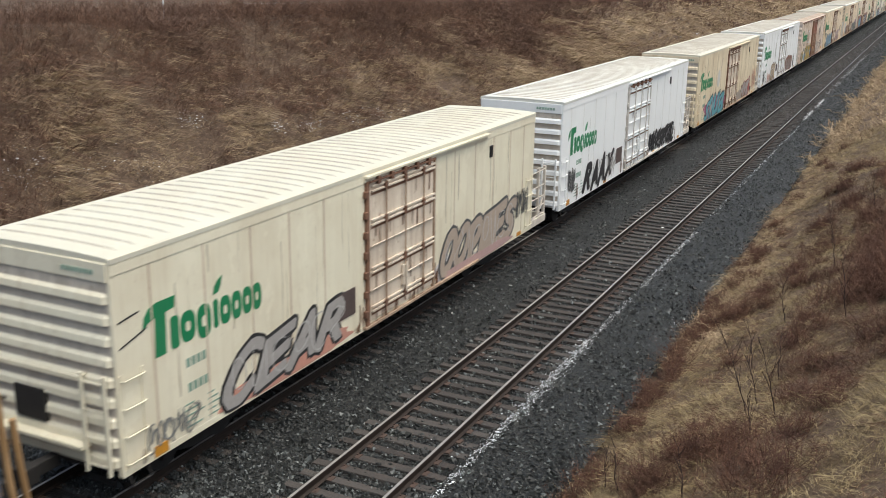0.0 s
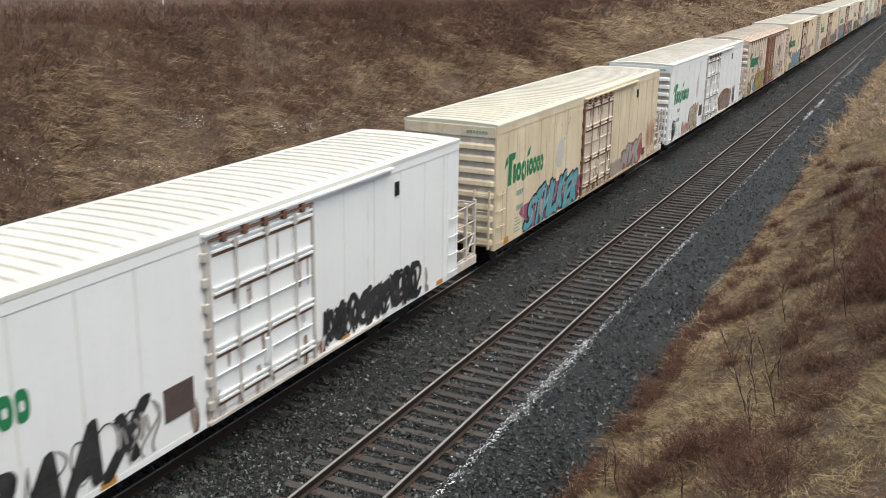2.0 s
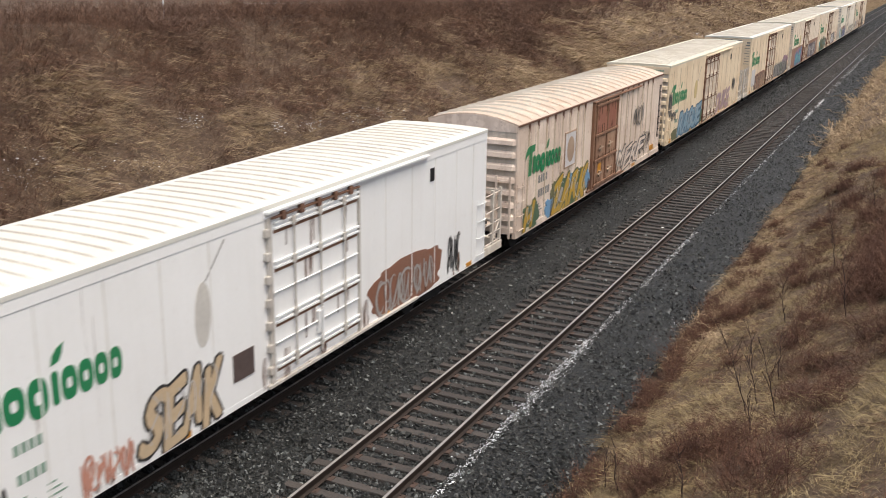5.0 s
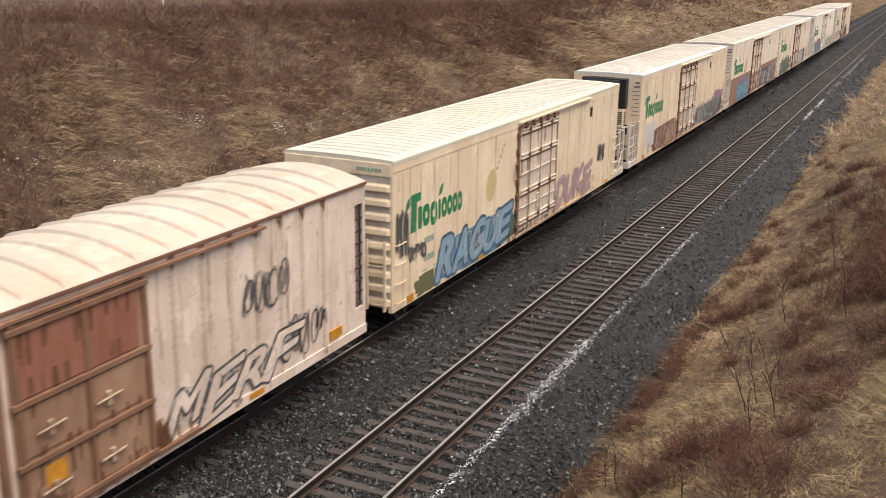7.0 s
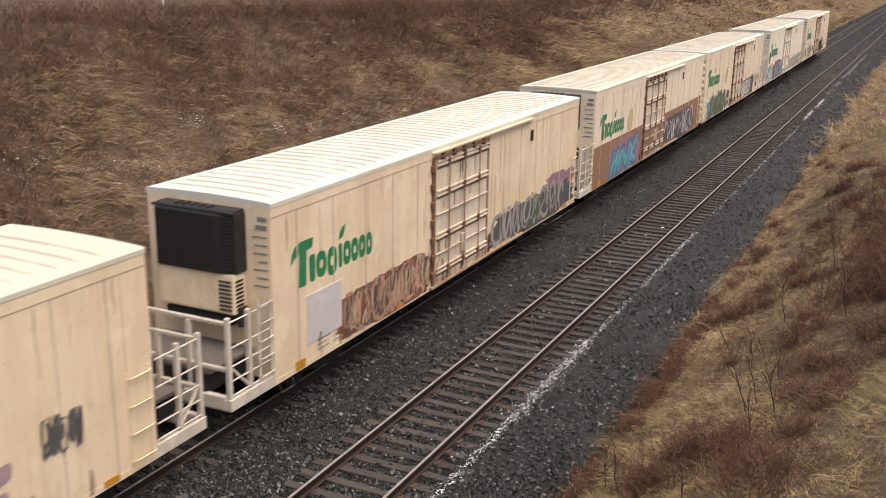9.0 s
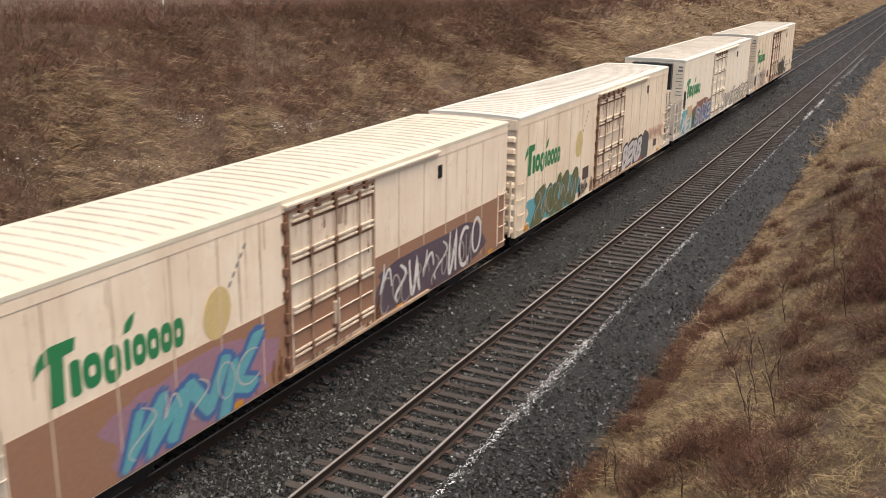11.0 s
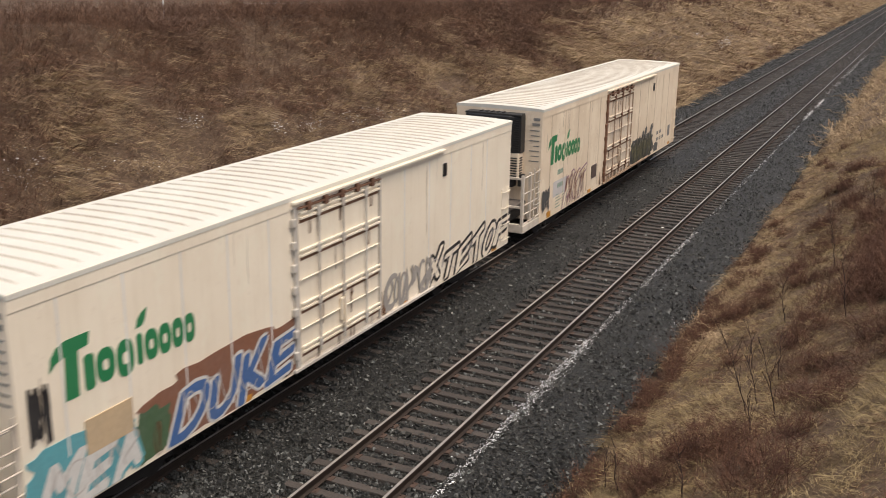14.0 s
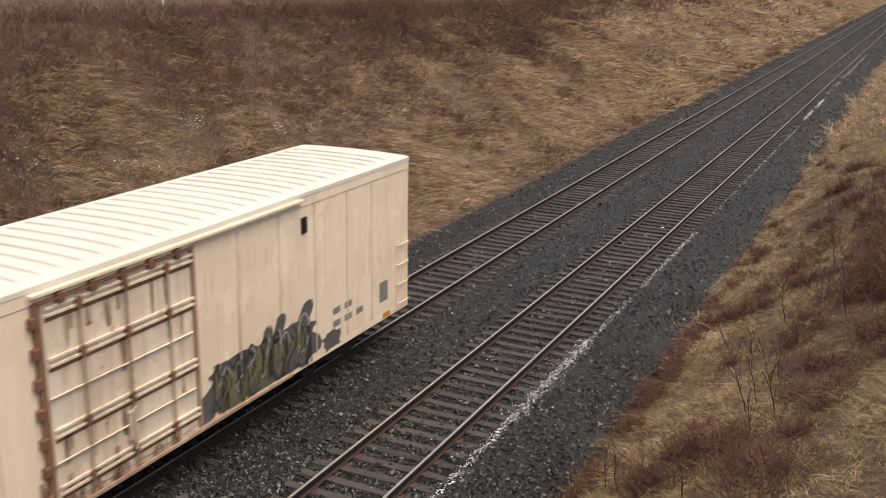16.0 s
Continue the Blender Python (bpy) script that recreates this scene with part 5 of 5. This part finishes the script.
def strips(base, tip, width, bend):
    """Bent blades, pointed at both ends; arrays of shape (n, 3)."""
    n = len(base)
    d = tip - base
    side = np.cross(d, np.array([0.0, 0.0, 1.0]) + RNG.normal(0, 0.6, (n, 3)))
    side /= np.linalg.norm(side, axis=1, keepdims=True) + 1e-9
    mid = base + 0.5 * d + bend
    w = width[:, None] / 2
    v = np.stack([base, mid + side * w, mid - side * w, tip], 1).reshape(-1, 3)
    k = np.arange(n)[:, None] * 4
    return v, np.concatenate([k + [0, 1, 2], k + [2, 1, 3]])


def splinters(base, tip, width):
    """Straight twigs that taper to a point."""
    n = len(base)
    side = np.cross(tip - base, RNG.normal(0, 1, (n, 3)))
    side /= np.linalg.norm(side, axis=1, keepdims=True) + 1e-9
    w = width[:, None] / 2
    v = np.stack([base - side * w, base + side * w, tip], 1).reshape(-1, 3)
    return v, np.arange(n)[:, None] * 3 + [0, 1, 2]


def scrub_edge(x):
    """How far up the far bank the tan grass gives way to dark scrub."""
    return np.interp(x, [13, 19, 21, 23, 25, 26.5, 28.4, 31.8, 34.6, 37, 39, 44.6, 47.5, 54, 58.6, 62, 66, 77, 96, 300],
                     [12.6, 13.2, 14.4, 17.2, 18.2, 16.3, 15.0, 14.4, 13.6, 14.4, 15.8, 17.0, 16.2, 16.9, 15.5, 14.6, 16.6, 17.4, 18.2, 18.3])


def drift_noise(xs_, ys_, sx, sy, seed):
    return np.array([noise.noise((float(a) * sx, float(b) * sy, seed)) for a, b in zip(xs_, ys_)])


def grass(name, x_span, y_span, tufts, per, height, width, toward, label, seed, power=1.0, gate=0.0, least=0.35, material=None, lift=0.5, swirl=0.35, scrub=False):
    """Matted tufts: the blades of a tuft lie over one way, and tufts gather in drifts."""
    u = RNG.random(tufts) ** power
    tx = x_span[0] + (x_span[1] - x_span[0]) * u
    ty = y_span[0] + (y_span[1] - y_span[0]) * RNG.random(tufts)
    dr = drift_noise(tx, ty, 0.2, 0.33, seed)
    chance = np.clip(0.7 + 1.5 * (dr - gate), least, 1)
    if scrub:
        chance = chance * np.where(ty > scrub_edge(tx) + 1.6 * drift_noise(tx, ty, 0.35, 0.35, 2.0), 0.22, 1.0)
    keep = RNG.random(tufts) < chance
    tx, ty, dr = tx[keep], ty[keep], dr[keep]
    t = len(tx)
    way = np.stack([0.25 + RNG.normal(0, swirl, t), toward + RNG.normal(0, swirl, t)], 1)
    th = height * np.exp(RNG.normal(0, 0.35, t)) * (1 + 0.5 * dr)
    tx, ty, th = np.repeat(tx, per), np.repeat(ty, per), np.repeat(th, per)
    way = np.repeat(way, per, 0)
    m = len(tx)
    far = 1 + np.clip((tx - 40) / 60, 0, 2.5)
    bx, by = tx + RNG.normal(0, 0.11, m) * far, ty + RNG.normal(0, 0.11, m) * far
    base = np.stack([bx, by, bank_height(bx, by) - 0.03], 1)
    h = th * (0.6 + 0.7 * RNG.random(m))
    lean = way + RNG.normal(0, 0.28, (m, 2))
    tip = base + np.stack([lean[:, 0] * h, lean[:, 1] * h, h * (0.12 + lift * RNG.random(m) ** 2)], 1)
    tip[:, 2] = np.maximum(tip[:, 2], bank_height(tip[:, 0], tip[:, 1]) + 0.03)
    bend = np.stack([np.zeros(m), np.zeros(m), (0.12 + 0.36 * lift) * h], 1)
    v, f = strips(base, tip, width * (0.6 + 0.8 * RNG.random(m)) * far, bend)
    return from_arrays(name, v, f.tolist(), material or MAT_STRAW, "stuff", label, "grass")


def brush(name, centres, stems, height, spread, label, twigs=6, thick=0.014, material=None):
    """Clumps of dead stalks with side twigs and seed heads."""
    c_ = np.array(centres)
    count = np.maximum(1, (stems * (0.7 + 0.6 * RNG.random(len(c_)))).astype(int))
    cx, cy, s = np.repeat(c_, count, 0).T
    n = len(cx)
    bx, by = cx + RNG.normal(0, 1, n) * spread * s, cy + RNG.normal(0, 1, n) * spread * s
    base = np.stack([bx, by, bank_height(bx, by) - 0.04], 1)
    h = height * s * (0.55 + 0.6 * RNG.random(n))
    tip = base + np.stack([RNG.normal(0.08, 0.34, n) * h, RNG.normal(-0.06, 0.34, n) * h, h * (0.6 + 0.4 * RNG.random(n))], 1)
    far = 1 + np.maximum(0, (cx - 30) / 40)
    v1, f1 = strips(base, tip, thick * far, RNG.normal(0, 0.03, (n, 3)))
    b2, t2 = np.repeat(base, twigs, 0), np.repeat(tip, twigs, 0)
    a = (0.25 + 0.75 * RNG.random(n * twigs))[:, None]
    st = b2 + (t2 - b2) * a
    ln = 0.36 * np.repeat(h, twigs) * (1.25 - a[:, 0])
    ang = RNG.random(n * twigs) * 6.283
    en = st + np.stack([np.cos(ang) * ln * 0.9, np.sin(ang) * ln * 0.9, ln * RNG.uniform(-0.1, 0.9, n * twigs)], 1)
    v2, f2 = splinters(st, en, np.repeat(thick * 1.1 * far, twigs))
    return from_arrays(name, np.concatenate([v1, v2]), f1.tolist() + (f2 + len(v1)).tolist(), material or MAT_BRUSH, "stuff", label, "brush")


def stones(name, pts, size, material, label, category, flat=0.85, top_only=False):
    n = len(pts)
    octa = np.array([(1, 0, 0), (-1, 0, 0), (0, 1, 0), (0, -1, 0), (0, 0, 1), (0, 0, -1)], float)
    v = np.repeat(octa[None], n, 0) + RNG.normal(0, 0.28, (n, 6, 3))
    a = RNG.random(n) * 6.283
    c_, s_ = np.cos(a), np.sin(a)
    R = np.zeros((n, 3, 3))
    R[:, 0, 0], R[:, 0, 1], R[:, 1, 0], R[:, 1, 1], R[:, 2, 2] = c_, -s_, s_, c_, flat
    tilt = RNG.normal(0, 0.5, n)
    T = np.zeros((n, 3, 3))
    T[:, 0, 0], T[:, 1, 1], T[:, 1, 2], T[:, 2, 1], T[:, 2, 2] = 1, np.cos(tilt), -np.sin(tilt), np.sin(tilt), np.cos(tilt)
    size = size * np.exp(RNG.normal(0, 0.35, n))
    v = np.einsum('nij,nkj->nki', R @ T, v) * (size * (0.55 + 0.8 * RNG.random(n)))[:, None, None] + pts[:, None, :]
    k = np.arange(n)[:, None] * 6
    F = []
    for tri in ((0, 2, 4), (2, 1, 4), (1, 3, 4), (3, 0, 4), (2, 0, 5), (1, 2, 5), (3, 1, 5), (0, 3, 5))[:4 if top_only else 8]:
        F += (k + list(tri)).tolist()
    return from_arrays(name, v.reshape(-1, 3), F, material, "stuff", label, category)


def build_stones():
    n = 205000
    xs_ = 12 + 290 * RNG.random(n) ** 3.0
    ys_ = -3.6 + 12.0 * RNG.random(n)
    z = np.array([ballast_z(float(b)) for b in ys_]) + RNG.normal(0.002, 0.012, n)
    drop = np.zeros(n, bool)
    frac = np.abs(((xs_ - 9.0) / 0.505 + 0.5) % 1.0 - 0.5) * 0.505
    for yc in (0.0, FAR_Y):
        on_track = np.abs(ys_ - yc) < 1.30
        z += np.where(on_track, 0.024, 0)
        drop |= on_track & (frac < 0.12) & (RNG.random(n) < 0.78)
        drop |= np.abs(np.abs(ys_ - yc) - 0.7525) < 0.08
    keep = ~drop
    far = 1 + np.clip((xs_[keep] - 40) / 120, 0, 1.3)
    pts = np.stack([xs_[keep], ys_[keep], z[keep]], 1)
    stones("ballast_stones", pts, 0.027 * far, MAT_STONE, "loose dark grey crushed stones between the ties", "ballast stones", 0.95, True)


def build_snow():
    rows = []
    def line(x0, x1, y, dens, sd):
        m = int((x1 - x0) * dens * 2.6)
        xx = x0 + (x1 - x0) * RNG.random(m)
        gate = np.array([noise.noise((float(a) * 0.55, 3.3, 7.7)) for a in xx])
        xx = xx[(gate > -0.22) | (xx < 24)]
        yy = y + RNG.normal(0, sd, len(xx))
        rows.append(np.stack([xx, yy, np.array([ballast_z(float(b)) for b in yy]) + 0.025], 1))
    line(14, 18.5, -1.38, 75, 0.06)
    line(18.5, 24, -1.36, 150, 0.12)
    line(24, 36, -1.42, 38, 0.05)
    line(36, 66, -1.42, 8, 0.05)
    line(68, 80, -1.30, 34, 0.06)
    line(84, 125, -1.15, 30, 0.08)
    for x, y in ((30.8, -3.2), (31.6, -3.2), (27.0, -3.0), (29.5, -3.3), (36.4, -3.2)):
        m = 45
        yy = y + RNG.normal(0, 0.12, m)
        xx = x + RNG.normal(0, 0.3, m)
        rows.append(np.stack([xx, yy, np.maximum([ballast_z(float(b)) for b in yy], [ground_z(float(a), float(b)) for a, b in zip(xx, yy)]) + 0.03], 1))
    m = 900
    xx = 13 + 40 * RNG.random(m) ** 1.9
    yy = RNG.choice([0.35, -0.3, 0.0, 1.0, -1.0], m) + RNG.normal(0, 0.16, m)
    rows.append(np.stack([xx, yy, np.full(m, -0.195)], 1))
    m = 110
    xx = 14 + 60 * RNG.random(m) ** 1.5
    yy = -2.8 + 9 * RNG.random(m)
    rows.append(np.stack([xx, yy, np.array([ballast_z(float(b)) for b in yy]) + 0.03], 1))
    pts = np.concatenate(rows)
    far = 1 + np.clip((pts[:, 0] - 30) / 40, 0, 2)
    stones("snow_remnants", pts, 0.0085 * far, MAT_SNOW, "thin remnants of old snow on the ballast", "snow", 0.4)
    rows = []
    for x, y, m, sx, sy in ((28, 14.8, 90, 0.35, 0.18), (31.6, 13.7, 60, 0.3, 0.15), (33.5, 13.4, 80, 0.4, 0.15), (20.8, 14.4, 150, 1.0, 0.35), (24, 13.4, 70, 0.8, 0.4),
                            (29.6, 13.0, 60, 0.8, 0.3), (38, 13.2, 160, 1.4, 0.4), (36, 14.5, 60, 0.8, 0.6), (111, 12.2, 170, 2.5, 0.3), (104, 13.5, 40, 2.0, 0.5), (44.3, 21.7, 220, 0.9, 0.3), (47.5, 21.6, 120, 0.7, 0.25)):
        xx, yy = x + RNG.normal(0, sx, m), y + RNG.normal(0, sy, m)
        rows.append(np.stack([xx, yy, bank_height(xx, yy) + 0.10], 1))
    pts = np.concatenate(rows)
    far = 1 + np.clip((pts[:, 0] - 30) / 40, 0, 2)
    stones("bank_snow", pts, 0.019 * far, MAT_SNOW, "small patches of snow caught in the dead grass", "snow", 0.35)


def clumps(x_span, y_span, n, seed, thresh, power=1.0, size=(0.7, 1.2)):
    out = []
    while len(out) < n:
        x = x_span[0] + (x_span[1] - x_span[0]) * RNG.random() ** power
        y = y_span[0] + (y_span[1] - y_span[0]) * RNG.random()
        if noise.noise((x * 0.13, y * 0.2, seed)) > thresh - 0.35 * RNG.random():
            out.append((x, y, size[0] + (size[1] - size[0]) * RNG.random()))
    return out


def scrub_clumps(x_span, n, power, size):
    """Clumps above the edge of the scrub, and a few stray ones in the grass below it."""
    out = []
    while len(out) < n:
        x = x_span[0] + (x_span[1] - x_span[0]) * RNG.random() ** power
        y = 8.8 + 12.5 * RNG.random()
        edge = float(scrub_edge(x)) + 1.6 * noise.noise((x * 0.35, y * 0.35, 2.0))
        if y > edge and RNG.random() < 0.75 + 0.9 * noise.noise((x * 0.5, y * 0.5, 7.0)) or noise.noise((x * 0.4, y * 0.28, 6.0)) > 0.34:
            out.append((x, y, size[0] + (size[1] - size[0]) * RNG.random()))
    return out


def build_growth():
    grass("bank_grass", (13, 80), (8.3, 19.5), 14500, 16, 0.40, 0.014, -0.95, "matted dry tan grass on the far bank", 5.0, 1.2, -0.1, 0.4, None, 0.35, 0.3, True)
    grass("distant_bank_grass", (70, 330), (7.9, 19.5), 5200, 14, 0.75, 0.022, -0.8, "dry tan grass on the distant bank", 5.0, 1.5, -0.35, 0.35, None, 0.4, 0.35, True)
    grass("near_bank_grass", (9, 60), (-12, -3.5), 9500, 18, 0.19, 0.008, 0.35, "pale matted grass on the near bank", 8.0, 1.4, -0.05, 0.7, MAT_STRAW_PALE, 0.25, 0.75)
    grass("near_bank_litter", (8.5, 32), (-11, -3.4), 6000, 16, 0.11, 0.007, 0.3, "short matted dead grass close to the soil", 8.0, 1.2, -0.5, 0.8, MAT_STRAW_PALE, 0.2, 0.9)
    grass("distant_near_grass", (55, 300), (-9, -2.9), 1500, 11, 0.5, 0.025, 0.5, "dry grass along the near side in the distance", 8.0, 1.5, -0.3)
    grass("bank_weeds", (13, 80), (11, 21), 5200, 13, 0.55, 0.014, -0.8, "red-brown dead weeds lying down the far bank", 3.0, 1.15, 0.05, 0.1, MAT_BRUSH, 0.6, 0.4)
    grass("near_bank_weeds", (9, 50), (-11, -3.6), 3000, 14, 0.17, 0.008, 0.3, "dark brown matted weeds on the near bank", 11.0, 1.4, 0.15, 0.05, MAT_BRUSH_RED, 0.3, 0.8)
    grass("verge_grass", (24, 120), (-4.7, -3.4), 2600, 13, 0.2, 0.011, 0.4, "pale tan grass along the edge of the ballast", 8.0, 1.5, -0.4, 0.6, MAT_STRAW, 0.4, 0.6)
    brush("bank_brush", scrub_clumps((13, 75), 1500, 1.15, (0.45, 1.2)), 22, 0.85, 0.42, "red-brown dead scrub on the upper far bank", 7, 0.010)
    brush("crest_scrub", [q_ for q_ in scrub_clumps((44, 82), 330, 1.1, (0.8, 1.5)) if q_[1] > 13], 20, 0.9, 0.5, "dark scrub along the top of the far bank", 7, 0.011)
    brush("ditch_brush", [(x, 8.2 + 0.5 * RNG.random(), 0.5 + 0.4 * RNG.random()) for x in np.arange(44, 240, 0.7)], 20, 0.9, 0.35, "brown weeds along the ditch", 6, 0.012)
    brush("distant_brush", scrub_clumps((70, 260), 330, 1.5, (0.9, 1.6)), 24, 1.0, 0.7, "dark scrub on the crest of the distant bank", 6, 0.014)
    brush("skyline_brush", clumps((35, 260), (18.0, 26), 200, 3.0, -0.2, 1.4, (0.9, 1.5)), 24, 1.2, 0.6, "dark brush along the crest of the bank", 6, 0.013)
    brush("crest_brush", clumps((18, 60), (18.5, 27), 240, 3.0, -0.2, 1.0, (0.8, 1.5)), 24, 1.1, 0.5, "red-brown brush on the crest of the bank", 7, 0.011)
    near = clumps((11, 60), (-11, -3.6), 42, 9.0, 0.12, 1.3, (0.4, 0.85))
    near += clumps((19, 60), (-11, -7.0), 85, 12.0, -0.1, 1.3, (0.7, 1.15))
    near += [(x + RNG.normal(0, 0.3), y + RNG.normal(0, 0.3), 0.5 + 0.5 * RNG.random()) for x, y in
             ((28, -5.2), (29, -5.8), (30.5, -5.6), (27, -6.2), (31.5, -6.4), (33, -6.0), (35, -5.6), (37, -6.6), (26, -5.0), (26.2, -4.6), (40, -6), (44, -6.2),
              (22, -6.8), (23.2, -7.0), (20.5, -7.2), (18.2, -7.4), (16.2, -5.6), (15.4, -5.2), (17.2, -7.8), (30, -7.6), (33, -8), (36, -8), (27.5, -8)) for _ in range(4)]
    near += [(x + RNG.normal(0, 0.35), y + RNG.normal(0, 0.3), 0.95 + 0.4 * RNG.random()) for x, y in ((24.6, -7.7), (15.8, -6.2), (14.9, -6.9), (25.6, -8.1), (26.4, -8.0), (27.8, -8.3), (29.6, -8.7), (24, -8.3), (31.5, -8.2)) for _ in range(5)]
    brush("near_brush", near, 58, 0.75, 0.21, "red-brown dead weeds on the near bank", 8, 0.009, MAT_BRUSH_RED)
    edge = [(x + RNG.normal(0, 0.2), -3.5 - 0.5 * RNG.random(), 0.5 + 0.4 * RNG.random()) for x in (16.4, 17.0, 17.4, 19.2, 19.7, 20.8, 21.4, 22.0, 23.2, 23.8, 24.4, 25.0, 25.6, 26.2, 26.8, 27.6, 28.8, 30.5, 33.0, 35.0, 39, 43) for _ in range(2)]
    brush("edge_brush", edge, 50, 0.8, 0.2, "reddish weeds at the edge of the ballast", 8, 0.009, MAT_BRUSH_RED)


def tube(bm, pts, radii, n=5):
    """A bent round stem through pts, in one skin."""
    rings = []
    for p_, r_ in zip(pts, radii):
        rings.append([bm.verts.new((p_.x + r_ * math.cos(6.283 * k / n), p_.y + r_ * math.sin(6.283 * k / n), p_.z)) for k in range(n)])
    for a, b in zip(rings, rings[1:]):
        for k in range(n):
            bm.faces.new((a[k], a[(k + 1) % n], b[(k + 1) % n], b[k]))
    bm.faces.new(rings[0][::-1])
    bm.faces.new(rings[-1])


def build_stalk(x, y, height, lean, seed):
    """A tall dead stalk with forked side branches."""
    rng = random.Random(seed)
    z = ground_z(x, y)
    stalk = new("dead_stalk")
    stalk.location = (x, y, z)
    tagged(stalk, "tall dark dead weed stalk with forked twigs on the bank", "dead plant", "dead stalks on the near bank")
    pts = [Vector((0, 0, -0.1))]
    n = 6
    for i in range(1, n + 1):
        k = i / n
        pts.append(Vector((lean[0] * k * height + rng.uniform(-0.03, 0.03), lean[1] * k * height + rng.uniform(-0.03, 0.03), height * k)))
    bm = bmesh.new()
    tube(bm, pts, [0.013 * (1.15 - i / n) for i in range(n + 1)])
    part("stem", bm, MAT_STALK, stalk)
    for i in range(2, n + 1):
        for _ in range(2):
            a = rng.uniform(0, 6.28)
            ln = height * rng.uniform(0.12, 0.28)
            bm = bmesh.new()
            rod(bm, pts[i - 1].lerp(pts[i], rng.random()), pts[i] + Vector((math.cos(a) * ln * 0.6, math.sin(a) * ln * 0.6, ln * 0.7)), 0.005, 4)
            part("twig", bm, MAT_STALK, stalk)


def build_stalks():
    for i, (x, y, h, lx, ly) in enumerate(((18.2, -6.3, 1.5, -0.1, 0.35), (18.9, -6.4, 1.2, 0.1, 0.3), (17.3, -6.9, 1.3, -0.2, 0.25), (20.2, -6.6, 0.9, 0.1, 0.1), (16.6, -6.6, 0.8, 0, 0.15),
                                           (21.4, -5.9, 0.9, 0.2, 0.2), (24.0, -6.2, 1.0, -0.1, 0.2), (27.5, -6.9, 1.3, 0.1, 0.15), (31.0, -6.6, 1.2, 0, 0.2), (15.6, -4.6, 0.9, 0, 0.1),
                                           (16.2, -4.2, 0.8, 0.1, 0.0), (34.0, -7.5, 1.4, 0.1, 0.2), (14.8, -5.9, 0.9, 0.1, 0.2), (22.6, -7.6, 1.4, 0, 0.2))):
        build_stalk(x, y, h, (lx, ly), 300 + i)


MAT_STALK = plain("dead_stalk_bark", (0.045, 0.025, 0.018), 0.9)


def build_far_side():
    """A thin white pole on the crest, and pale wet ground and a road on the plain behind."""
    bm = bmesh.new()
    z = ground_z(39.6, 25.8)
    rod(bm, (39.6, 25.8, z - 0.1), (39.55, 25.8, z + 2.6), 0.035, 8)
    rod(bm, (39.55, 25.8, z + 2.6), (39.55, 25.8, z + 2.68), 0.045, 8)
    tagged(finish("marker_pole", bm, MAT_SNOW), "thin white marker pole standing on the bank", "pole")
    bm = bmesh.new()
    pts = [(70, 46.0), (90, 40.2), (104, 27.0), (106, 28.0), (92, 41.6), (71, 47.6)]
    bm.faces.new([bm.verts.new((x, y, crest_z(x) - 0.34)) for x, y in pts])
    tagged(finish("distant_road", bm, MAT_ROAD), "pale grey road on the plain beyond the bank", "road", kind="structure")


MAT_ROAD = plain("pale_wet_road", (0.5, 0.5, 0.5), 0.6)
build_stones()
build_snow()
build_growth()
build_stalks()
build_far_side()


# ---------------------------------------------------------------- motion
def run(t):
    """How far the train has rolled at t seconds, counted from its place at 8 s."""
    k = t - 8.0
    return 13.6816 * k + 0.03409 * k * k / 2 + 0.008017 * k ** 3 / 6


def motions():
    for car, s in TRAIN:
        rows = [(0.5 * i, pose(s - run(0.5 * i), FAR_Y, 0.0)) for i in range(33)]
        walk(car, rows)


motions()
